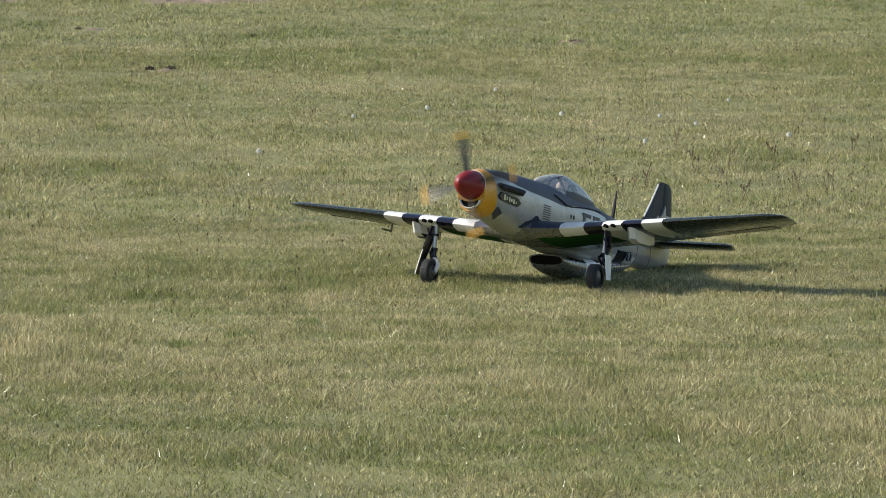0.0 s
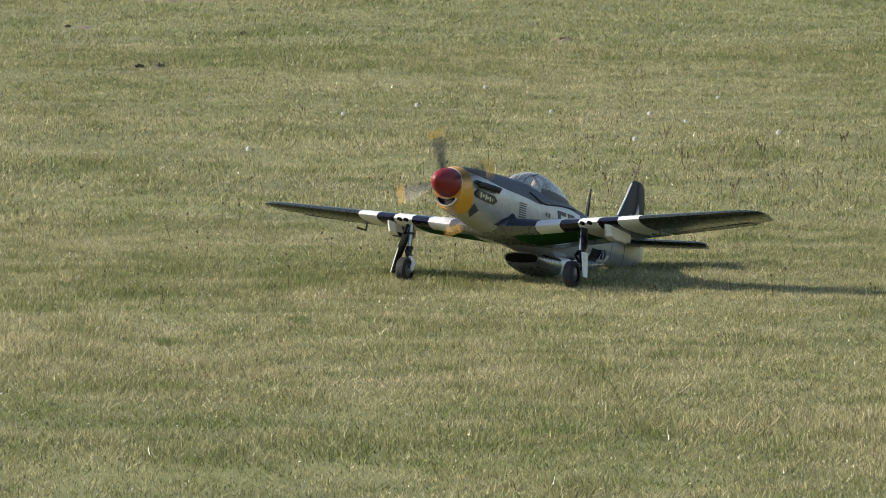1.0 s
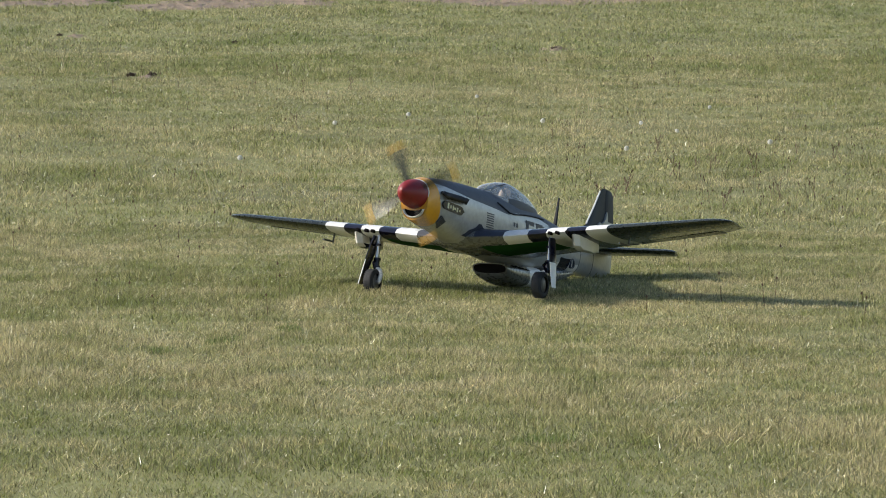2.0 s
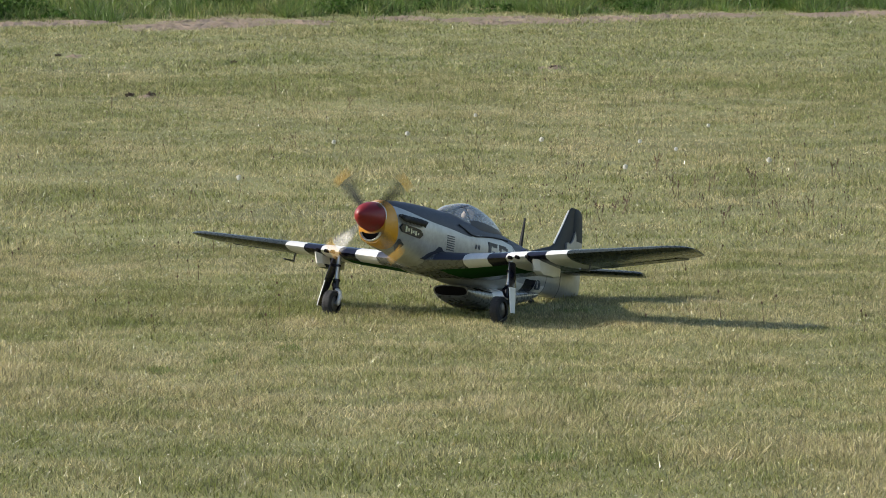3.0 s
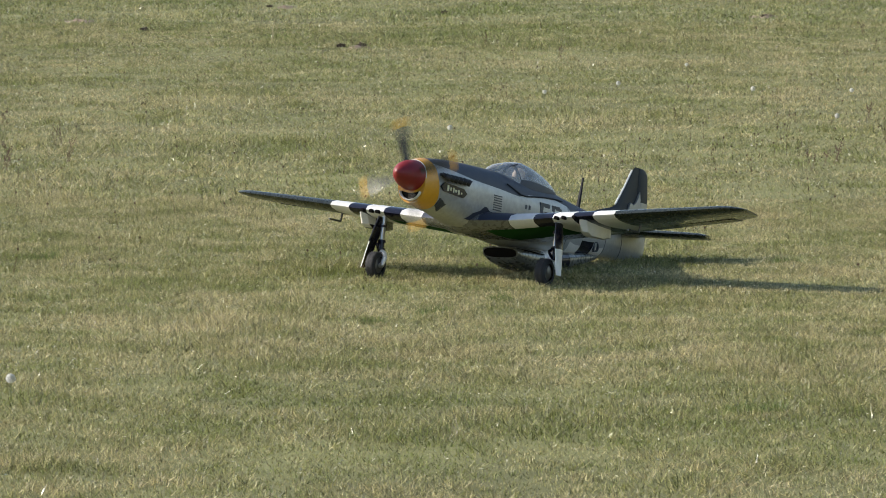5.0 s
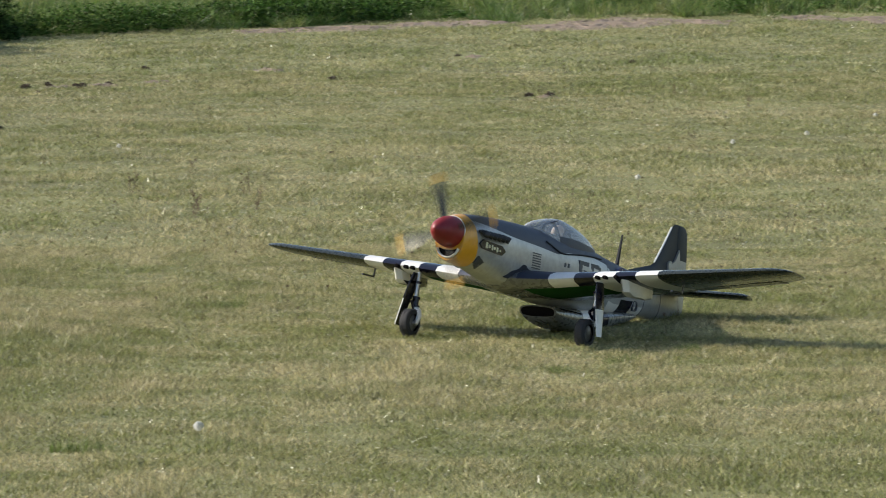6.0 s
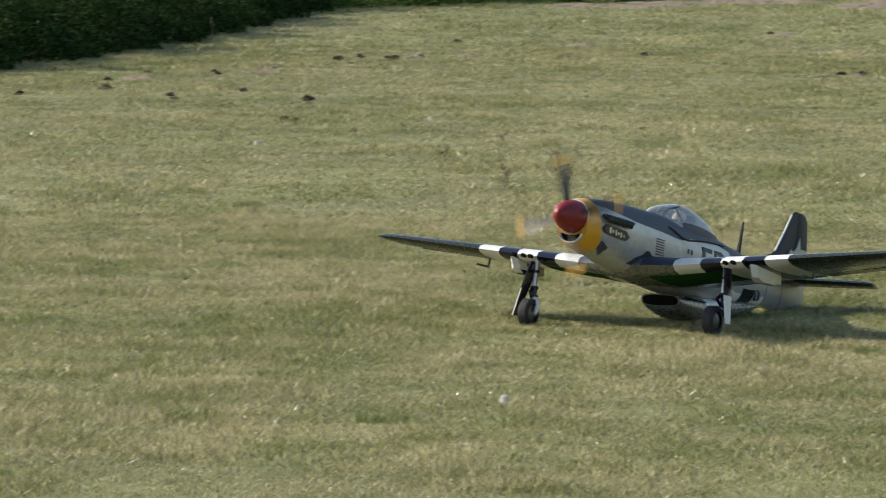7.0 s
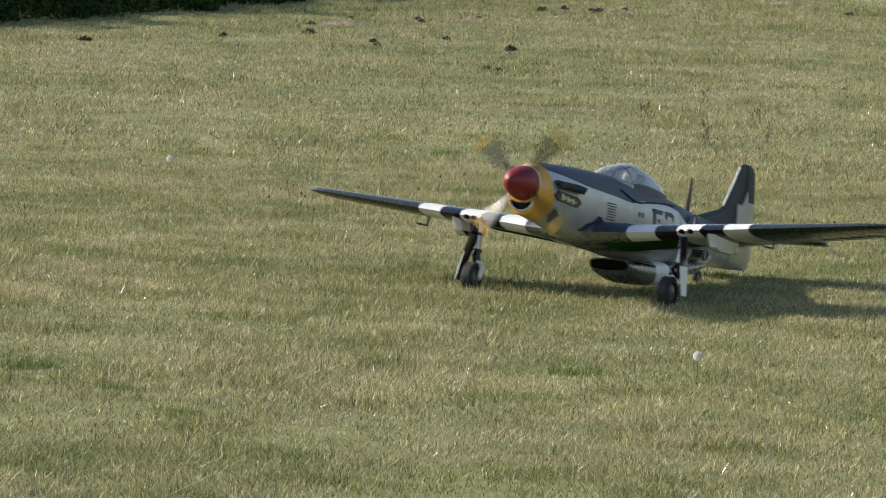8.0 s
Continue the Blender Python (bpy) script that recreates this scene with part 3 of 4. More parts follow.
def grass_material(name, green, straw, straw_share, soft=0.35):
    """Blades from green to straw: by the blade, and in patches across the field."""
    m = bpy.data.materials.new(name)
    m.use_nodes = True
    n, l = m.node_tree.nodes, m.node_tree.links
    b = n["Principled BSDF"]
    co, geo = n.new("ShaderNodeTexCoord"), n.new("ShaderNodeNewGeometry")
    patch, wide = n.new("ShaderNodeTexNoise"), n.new("ShaderNodeTexNoise")
    patch.inputs["Scale"].default_value, patch.inputs["Detail"].default_value = 3.0, 6.0
    wide.inputs["Scale"].default_value, wide.inputs["Detail"].default_value = 0.45, 3.0
    l.new(co.outputs["Object"], patch.inputs["Vector"])
    l.new(co.outputs["Object"], wide.inputs["Vector"])
    s1, s2 = n.new("ShaderNodeMath"), n.new("ShaderNodeMath")
    s1.operation = s2.operation = "MULTIPLY_ADD"
    s1.inputs[1].default_value, s2.inputs[1].default_value = 2.6, 1.8
    l.new(patch.outputs["Fac"], s1.inputs[0])
    own = n.new("ShaderNodeMapRange")
    own.inputs["To Min"].default_value, own.inputs["To Max"].default_value = 0.08, 0.92
    l.new(geo.outputs["Random Per Island"], own.inputs["Value"])
    l.new(own.outputs["Result"], s1.inputs[2])
    l.new(wide.outputs["Fac"], s2.inputs[0])
    l.new(s1.outputs[0], s2.inputs[2])
    rng = n.new("ShaderNodeMapRange")
    rng.inputs["From Min"].default_value, rng.inputs["From Max"].default_value = 2.85 - 1.1 * straw_share, 4.05 - 1.1 * straw_share
    l.new(s2.outputs[0], rng.inputs["Value"])
    mix = n.new("ShaderNodeMix")
    mix.data_type = "RGBA"
    mix.inputs[6].default_value, mix.inputs[7].default_value = (*green, 1), (*straw, 1)
    l.new(rng.outputs["Result"], mix.inputs[0])
    hsv = n.new("ShaderNodeHueSaturation")
    vr = n.new("ShaderNodeMapRange")
    vr.inputs["To Min"].default_value, vr.inputs["To Max"].default_value = 0.32, 1.72
    wn = n.new("ShaderNodeTexWhiteNoise")
    wn.noise_dimensions = "1D"
    l.new(geo.outputs["Random Per Island"], wn.inputs["W"])
    l.new(wn.outputs["Value"], vr.inputs["Value"])
    l.new(vr.outputs["Result"], hsv.inputs["Value"])
    l.new(mix.outputs[2], hsv.inputs["Color"])
    l.new(hsv.outputs["Color"], b.inputs["Base Color"])
    # some blades are waxy and glint, most are dull
    gloss = n.new("ShaderNodeMapRange")
    gloss.inputs["From Min"].default_value, gloss.inputs["From Max"].default_value = 0.25, 0.0
    gloss.inputs["To Min"].default_value, gloss.inputs["To Max"].default_value = soft + .15, soft * 0.8
    l.new(geo.outputs["Random Per Island"], gloss.inputs["Value"])
    l.new(gloss.outputs["Result"], b.inputs["Roughness"])
    tr = n.new("ShaderNodeBsdfTranslucent")
    l.new(hsv.outputs["Color"], tr.inputs["Color"])
    ms = n.new("ShaderNodeMixShader")
    ms.inputs[0].default_value = 0.3
    l.new(b.outputs[0], ms.inputs[1])
    l.new(tr.outputs[0], ms.inputs[2])
    l.new(ms.outputs[0], n["Material Output"].inputs["Surface"])
    return m


TURF = ground_material()
GRASS = grass_material("meadow_grass", (0.174, 0.196, 0.054), (0.478, 0.405, 0.222), 0.62)
FAR_GRASS = grass_material("far_meadow_grass", (0.158, 0.188, 0.049), (0.455, 0.395, 0.205), 0.55)
TALL = grass_material("bank_grass", (0.085, 0.148, 0.026), (0.28, 0.27, 0.09), 0.25)


def blades(name, xy, height, width, lean, mat, rng, z=0.0, tall=1.0):
    """Many single grass blades, each a narrow leaning triangle, in one mesh."""
    k = len(xy)
    a, b = rng.uniform(0, 2 * np.pi, k), rng.uniform(0, 2 * np.pi, k)
    h = height * rng.uniform(0.45, 1.25, k) * tall
    w = width * rng.uniform(0.6, 1.3, k) / 2
    ln = h * np.abs(rng.normal(0, lean, k))
    v = np.zeros((k, 3, 3))
    v[:, 0, 0], v[:, 0, 1] = xy[:, 0] - w * np.cos(a), xy[:, 1] - w * np.sin(a)
    v[:, 1, 0], v[:, 1, 1] = xy[:, 0] + w * np.cos(a), xy[:, 1] + w * np.sin(a)
    v[:, 2, 0], v[:, 2, 1] = xy[:, 0] + ln * np.cos(b), xy[:, 1] + ln * np.sin(b)
    v[:, :2, 2] = (z if np.isscalar(z) else z[:, None]) - 0.004
    v[:, 2, 2] = z + h
    me = bpy.data.meshes.new(name)
    me.vertices.add(3 * k)
    me.loops.add(3 * k)
    me.polygons.add(k)
    me.vertices.foreach_set("co", v.ravel())
    me.loops.foreach_set("vertex_index", np.arange(3 * k))
    me.polygons.foreach_set("loop_start", np.arange(0, 3 * k, 3))
    me.update(calc_edges=True)
    me.materials.append(mat)
    return new(name, me)


def rise(y):
    """The field is level round the strip and rises gently to its far edge."""
    return 0.0085 * np.maximum(0.0, np.minimum(y, 80.0) - 20.0) ** 1.3


def uneven(x, y, size, seed):
    """Smooth chance values from 0 to 1 over the plan, with features of the given size."""
    table = np.random.default_rng(seed).uniform(0, 1, (256, 256))
    u, v = x / size + 1000.5, y / size + 1000.5
    i, j = np.floor(u).astype(int), np.floor(v).astype(int)
    fu, fv = u - i, v - j
    fu, fv = fu * fu * (3 - 2 * fu), fv * fv * (3 - 2 * fv)
    a, b, c, d = table[i % 256, j % 256], table[(i + 1) % 256, j % 256], table[i % 256, (j + 1) % 256], table[(i + 1) % 256, (j + 1) % 256]
    return (a * (1 - fu) + b * fu) * (1 - fv) + (c * (1 - fu) + d * fu) * fv


def make_ground():
    xs = [-1500, -200, -60, -20, -10, 0, 10, 20, 60, 200, 1500]
    ys = [-1500, -200, -40, 0, 10, 15, *range(20, 81), 90, 120, 300, 1500]
    verts = [(x, y, float(rise(np.float64(y)))) for y in ys for x in xs]
    k = len(xs)
    faces = [(r * k + c, r * k + c + 1, (r + 1) * k + c + 1, (r + 1) * k + c) for r in range(len(ys) - 1) for c in range(k - 1)]
    me = bpy.data.meshes.new("ground")
    me.from_pydata(verts, [], faces)
    me.shade_smooth()
    me.materials.append(TURF)
    tagged(new("ground", me), "dry grass field rising gently to its far edge", "ground", kind="structure")
    rng = np.random.default_rng(4)

    def strip(y0, y1, per_m2, height, width, name, mat):
        # the strip of field between two distances, somewhat wider than the view sweeps
        def lo(y): return -0.325 * y - 0.5
        def hi(y): return 0.108 * y + 0.4
        area = (hi(y1) - lo(y1) + hi(y0) - lo(y0)) / 2 * (y1 - y0)
        k = int(area * per_m2 * 1.25)
        y = np.sqrt(rng.uniform(y0 ** 2, y1 ** 2, k))
        x = lo(y) + (hi(y) - lo(y)) * rng.uniform(0, 1, k)
        fine = 0.045 * (y0 + y1) / 30
        clump = np.clip(0.5 + .8 * (uneven(x, y * .6, .42, 1) - .5) + 1.0 * (uneven(x, y * .5, .13, 2) - .5), 0, 1) * .5 + .5
        # the grass is thin over the bare soil
        bare = np.zeros(k)
        for sx, sy in SOILS:
            bare = np.maximum(bare, np.exp(-((x - sx) / .45) ** 2 - ((y - sy) / .8) ** 2))
        for sx, sy in SCRAPES:
            bare = np.maximum(bare, .9 * np.exp(-((x - sx) / .16) ** 2 - ((y - sy) / .35) ** 2))
        keep = rng.uniform(0, 1, k) < clump * (1 - .85 * bare)
        xy = np.stack([x, y], 1)[keep]
        bushy = 0.50 + 0.35 * (clump[keep] - .5) / .5 + .95 * uneven(xy[:, 0], xy[:, 1] * .5, fine, 3) ** 1.5 + .3 * (uneven(xy[:, 0], xy[:, 1], 1.4, 5) - .3)
        # ranker, taller patches a hand to a stride across
        bushy += 2.6 * np.clip(uneven(xy[:, 0], xy[:, 1] * .7, .26, 6) - .55, 0, 1) + 2.4 * np.clip(uneven(xy[:, 0], xy[:, 1] * .6, .80, 9) - .52, 0, 1)
        tagged(blades(name, xy, height, width, 1.5, mat, rng, z=rise(xy[:, 1]), tall=np.clip(bushy, .5, 3.2)), "short dry-tipped grass on the field", "grass", kind="stuff")

    strip(9.0, 22.0, 12000, 0.0130, 0.0042, "near_grass", GRASS)
    strip(22.0, 41.0, 2600, 0.0150, 0.0064, "middle_grass", GRASS)
    strip(37.0, 60.0, 900, 0.020, 0.0100, "far_grass", FAR_GRASS)


# places on the field
TUFTS = [(-0.68, 15.79), (-0.47, 16.32), (-2.07, 12.77), (-2.61, 12.73), (-4.40, 22.69), (-2.84, 11.24), (-3.14, 11.72), (-3.52, 12.12), (0.60, 18.18), (0.34, 12.60), (-2.36, 18.34), (-0.87, 15.40)]
CLOCKS = [(-0.09, 30.99), (1.64, 29.5), (0.4, 33.4), (2.14, 28.13), (2.02, 32.21), (-1.04, 26.46), (1.23, 27.53), (1.45, 30.28), (-0.57, 30.07), (-1.75, 12.86), (-5.15, 26.8), (-4.53, 29.56), (-5.27, 20.49), (0.8, 30.28)]
STALKS = [(-2.95, 37.68), (0.96, 28.63), (0.09, 34.43), (-3.87, 18.50), (-5.91, 32.42), (-2.94, 37.91), (-8.39, 41.51), (-5.99, 32.86), (1.18, 32.34), (1.50, 32.36), (-1.08, 23.73), (-4.80, 28.46), (-3.87, 18.32), (0.97, 29.31), (0.08, 35.03), (1.20, 32.61), (-2.94, 37.49), (-0.66, 23.90)]
DOCKS = [(-0.97, 29.59), (-0.83, 30.50), (0.93, 23.91), (1.67, 26.40), (1.56, 23.51), (1.59, 26.64), (1.45, 28.20), (1.88, 24.13), (2.08, 24.34), (1.10, 24.55), (1.43, 25.91), (1.92, 26.64), (-0.55, 35.42), (1.96, 38.89), (1.03, 24.34), (-1.17, 37.27), (-3.28, 23.96), (-3.01, 24.45), (-4.84, 28.45), (-3.82, 27.87), (-3.32, 24.39), (-3.24, 25.96), (-3.10, 25.30), (-5.52, 27.55), (-3.90, 25.97), (2.30, 28.20), (2.50, 27.67), (-1.26, 25.20)]
CLODS = [(-7.89, 34.43), (-6.96, 32.87), (-6.55, 38.78), (-6.56, 33.60), (-7.31, 36.22), (-6.92, 36.78), (-6.67, 38.26), (-6.20, 38.39), (-7.79, 35.91), (-8.66, 36.38), (-6.07, 39.02), (-4.22, 39.75), (-6.17, 41.82), (-5.89, 32.57), (-5.63, 30.28), (-7.88, 34.85), (-2.18, 37.12), (-2.35, 37.19), (-3.49, 44.35), (-1.74, 42.90), (1.21, 42.07), (-8.75, 31.46), (-8.05, 32.72), (-6.83, 32.39), (-7.61, 33.58), (-7.21, 35.85), (-6.26, 38.83), (-5.53, 30.14), (-6.62, 39.14), (-6.71, 38.53), (-6.47, 37.73), (-6.29, 38.62), (-3.17, 29.81)]
SOILS = [(-2.67, 51.01), (-2.07, 51.60), (0.86, 52.23), (1.65, 52.85), (-5.69, 50.44), (-6.08, 50.06), (-5.21, 50.68), (-2.85, 51.01), (-2.44, 51.54)]
# the worn strip along the foot of the bank
SOILS += [(-4.5 + .62 * i, 51.6 + .335 * .62 * i + .35 * math.sin(2.1 * i)) for i in range(17) if i % 4 != 2]
# scraped ground among the clods
SCRAPES = [(-6.45, 38.6), (-6.1, 38.9), (-5.75, 39.5), (-7.0, 36.6), (-5.0, 41.6), (-3.3, 44.2), (-7.7, 35.2), (-2.2, 37.1), (1.2, 42.1)]
DRY = material("dry_stem", (0.50, 0.42, 0.24), 0.6, vary=0.25)
# pale colour that stands in for sun glints on grass blades
GLINT = material("grass_glint", (0.58, 0.55, 0.40), 0.5, vary=0.2, island=0.35)
DOCK = material("dock_seed", (0.13, 0.075, 0.05), 0.8, vary=0.35, fine=200)
CLOCK = material("seed_head", (0.76, 0.74, 0.68), 0.9, vary=0.15)
STEM = material("green_stem", (0.16, 0.19, 0.07), 0.6)
SOIL = material("crumbly_soil", (0.075, 0.050, 0.032), 0.95, vary=0.4, fine=120, bump=0.8)
BARE = material("bare_pale_soil", (0.215, 0.160, 0.110), 0.95, vary=0.3, scale=3.0, fine=60, bump=0.6)
TUFT = grass_material("tuft_grass", (0.118, 0.168, 0.036), (0.26, 0.27, 0.10), 0.40)
LEAF = grass_material("hedge_leaf", (0.022, 0.048, 0.010), (0.10, 0.15, 0.04), 0.12, 0.75)
WEED = grass_material("weed_leaf", (0.045, 0.095, 0.016), (0.14, 0.19, 0.05), 0.2, 0.6)
for leafy in (LEAF, WEED):
    leafy.node_tree.nodes["Principled BSDF"].inputs["Specular IOR Level"].default_value = 0.15
BARK = material("dark_twig", (0.06, 0.045, 0.03), 0.9)


def place(ob, x, y, turn=0.0, size=1.0):
    ob.matrix_basis = pose(x, y, float(rise(np.float64(y))), 0, 0, turn) @ Matrix.Diagonal((size, size, size, 1))


def scatter(first, spots, rng, low=.8, high=1.25):
    """Sets a thing and its copies on their spots, each turned and sized by chance."""
    for i, (x, y) in enumerate(spots):
        ob = first if i == 0 else copy_thing(first, Matrix())
        place(ob, x, y, rng.uniform(0, 360), rng.uniform(low, high))


def make_tufts(rng):
    k = 340
    r, a = .075 * np.sqrt(rng.uniform(0, 1, k)), rng.uniform(0, 2 * np.pi, k)
    ob = blades("grass_tuft", np.stack([r * np.cos(a) * 1.5, r * np.sin(a)], 1), .040, .0036, .8, TUFT, rng)
    scatter(tagged(ob, "dense dark green grass tuft in the dry lawn", "grass tuft", "grass tufts"), TUFTS, rng, .5, .85)


def make_clocks(rng):
    root = tagged(new("dandelion_clock"), "pale dandelion seed head on a thin stem in grass", "dandelion", "dandelion clocks")
    bm = bmesh.new()
    rod(bm, (0, 0, -.005), (.006, .003, .085), .0018, .0014, 5)
    part("stem", bm, STEM, root)
    bm = bmesh.new()
    c = Vector((.006, .003, .10))
    for i in range(120):
        z = 1 - 2 * (i + .5) / 120
        a = i * 2.39996
        d = Vector((math.sqrt(1 - z * z) * math.cos(a), math.sqrt(1 - z * z) * math.sin(a), z))
        q = d.to_track_quat("Z", "Y")
        tip = c + d * .0215
        vs = [bm.verts.new(c + d * .004)] + [bm.verts.new(tip + q @ Vector((.0032 * math.cos(t), .0032 * math.sin(t), 0))) for t in (0, 2.1, 4.2)]
        bm.faces.new((vs[0], vs[1], vs[2]))
        bm.faces.new((vs[1], vs[2], vs[3]))
    part("seed_head", bm, CLOCK, root, smooth=False)
    scatter(root, CLOCKS, rng, .6, .8)


def make_stalks(rng):
    root = tagged(new("dry_stalk"), "single straw-coloured dry grass stalk in the lawn", "grass stalk", "dry stalks")
    bm = bmesh.new()
    rod(bm, (0, 0, -.005), (.02, .01, .10), .0022, .0018, 5)
    rod(bm, (.02, .01, .10), (.055, .02, .16), .0022, .0016, 5)
    part("stem", bm, DRY, root)
    bm = bmesh.new()
    for i in range(26):
        t = i / 25
        p = Vector((.045 + .018 * t, .018 + .004 * t, .145 + .04 * t))
        d = Vector((math.cos(i * 2.4), math.sin(i * 2.4), 1.4)).normalized() * .010
        n = d.cross(Vector((0, 0, 1))).normalized() * .0022
        bm.faces.new([bm.verts.new(v) for v in (p - n, p + n, p + d)])
    part("ear", bm, DRY, root, smooth=False)
    scatter(root, STALKS, rng, .7, 1.15)


def make_docks(rng):
    root = tagged(new("dock_weed"), "brown withered dock stems with dark seed clusters", "weed", "dock weeds")
    for k in range(5):
        a, w = k * 1.9, .02 + .03 * rng.uniform()
        foot, top = Vector((w * math.cos(a), w * math.sin(a), -.005)), Vector((.045 * rng.normal(), .04 * rng.normal(), rng.uniform(.06, .16)))
        bm = bmesh.new()
        rod(bm, foot, top, .0015, .0010, 5)
        stem = part("stem", bm, DOCK, root)
        bm = bmesh.new()
        for i in range(14):
            p = foot.lerp(top, .78 + .22 * (i / 13)) + Vector((rng.normal(0, .003), rng.normal(0, .003), rng.normal(0, .003)))
            d = Vector(rng.normal(0, 1, 3)).normalized() * .0055
            n = d.orthogonal().normalized() * .0030
            bm.faces.new([bm.verts.new(v) for v in (p - n, p + d, p + n, p - d)])
        part("seed_spike", bm, DOCK, stem, smooth=False)
    scatter(root, DOCKS, rng, .45, .85)


def lump(name, mat, rx, ry, rz, rough, seed, cells=3):
    bm = bmesh.new()
    bmesh.ops.create_icosphere(bm, subdivisions=cells, radius=1)
    for v in bm.verts:
        d = noise.fractal(v.co * 2.2 + Vector((seed, 0, 0)), .8, 2.0, 4) * rough
        v.co = v.co * (1 + d)
        v.co = Vector((v.co.x * rx, v.co.y * ry, max(v.co.z, -.3) * rz))
    me = bpy.data.meshes.new(name)
    bm.to_mesh(me)
    bm.free()
    me.materials.append(mat)
    return new(name, me)


def make_clods(rng):
    for k in range(3):
        ob = tagged(lump("soil_clod", SOIL, .080, .060, .055, .9, 3.1 * k), "dark crumbly soil clod lying on the lawn", "soil clod", "soil clods")
        scatter(ob, CLODS[k::3], rng, .28, .62)
    for k, (x, y) in enumerate(SOILS + SCRAPES):
        bm = bmesh.new()
        rx, ry = (rng.uniform(.35, .7), rng.uniform(.6, 1.1)) if k < len(SOILS) else (rng.uniform(.10, .22), rng.uniform(.2, .4))
        rings = []
        for i in range(1, 9):
            ring = []
            for j in range(28):
                a = 2 * math.pi * j / 28
                edge = 1 + .55 * noise.noise(Vector((1.6 * math.cos(a), 1.6 * math.sin(a), 5.3 * k)))
                px, py = rx * edge * i / 8 * math.cos(a), ry * edge * i / 8 * math.sin(a)
                crumb = .030 * (noise.noise(Vector((px * 9, py * 6, k))) + .6 * noise.noise(Vector((px * 25, py * 20, k))))
                ring.append(bm.verts.new((px, py, float(rise(np.float64(y + py)) - rise(np.float64(y))) + (.012 + crumb) * (1 - (i / 8) ** 3) - .004)))
            rings.append(ring)
        bm.faces.new(rings[0])
        for p, q in zip(rings, rings[1:]):
            for j in range(28):
                bm.faces.new((p[j], q[j], q[(j + 1) % 28], p[(j + 1) % 28]))
        me = bpy.data.meshes.new("bare_patch")
        bm.to_mesh(me)
        bm.free()
        me.materials.append(BARE)
        ob = tagged(new("bare_patch", me), "bare pale brown crumbly soil in the grass", "soil patch", "bare patches")
        place(ob, x, y)


def make_seed_stems(rng):
    """Thin upright stems with dark seed heads, and pale dry ones, thinly strewn over the field."""
    for name, mat, k, tall, head, label, kind_word in (("plantain_stems", DOCK, 620, .085, .0046, "thin stems with dark seed heads in the grass", "weeds"),
                                                       ("straw_stems", DRY, 480, .075, .0030, "pale dry straw stems in the grass", "straw")):
        y = np.sqrt(rng.uniform(17.0 ** 2, 42.0 ** 2, k))
        x = rng.uniform(-.30, .10, k) * y
        near = rng.uniform(0, 1, k) < .16
        x[near], y[near] = rng.normal(1.5, 1.2, near.sum()), rng.normal(25.5, 2.2, near.sum())
        z, h = rise(y), tall * rng.uniform(.45, 1.3, k)
        tx, ty = x + h * rng.normal(0, .22, k), y + h * rng.normal(0, .22, k)
        w = .0016
        v = np.zeros((k, 7, 3))
        for n, (px, py, pz) in enumerate(((x - w, y, z - .004), (x + w, y, z - .004), (tx, ty, z + h), (tx - head, ty, z + h), (tx, ty, z + h - head * 1.6), (tx + head, ty, z + h), (tx, ty, z + h + head * 1.8))):
            v[:, n, 0], v[:, n, 1], v[:, n, 2] = px, py, pz
        faces = [f for i in range(0, 7 * k, 7) for f in ((i, i + 1, i + 2), (i + 3, i + 4, i + 5, i + 6))]
        me = bpy.data.meshes.new(name)
        me.from_pydata(v.reshape(-1, 3).tolist(), [], faces)
        me.materials.append(mat)
        tagged(new(name, me), label, kind_word, kind="stuff")


def make_glint_bits(rng):
    """Small pale quads strewn in the sward: sun glints on blades, put into colour."""
    for y0, y1, k, size in ((11.0, 22.0, 16000, .0050), (22.0, 50.0, 24000, .0085)):
        y = np.sqrt(rng.uniform(y0 ** 2, y1 ** 2, k))
        x = rng.uniform(-.32, .108, k) * y
        keep = rng.uniform(0, 1, k) < .25 + .9 * uneven(x, y * .5, .7, 12)
        x, y = x[keep], y[keep]
        n = len(x)
        c = np.stack([x, y, rise(y) + size * rng.uniform(1.2, 3.4, n)], 1)
        d, e = rng.normal(0, 1, (n, 3)), rng.normal(0, 1, (n, 3))
        d[:, 2] *= .6
        d *= (size * rng.uniform(.5, 1.2, n) / np.linalg.norm(d, axis=1))[:, None]
        e *= (size * .38 * rng.uniform(.6, 1.2, n) / np.linalg.norm(e, axis=1))[:, None]
        me = bpy.data.meshes.new("glint_bits")
        me.from_pydata(np.stack([c - d, c + e, c + d, c - e], 1).reshape(-1, 3).tolist(), [], np.arange(4 * n).reshape(-1, 4).tolist())
        me.materials.append(GLINT)
        tagged(new("glint_bits", me), "small pale bits standing in for sun glints on the lawn", "straw", kind="stuff")


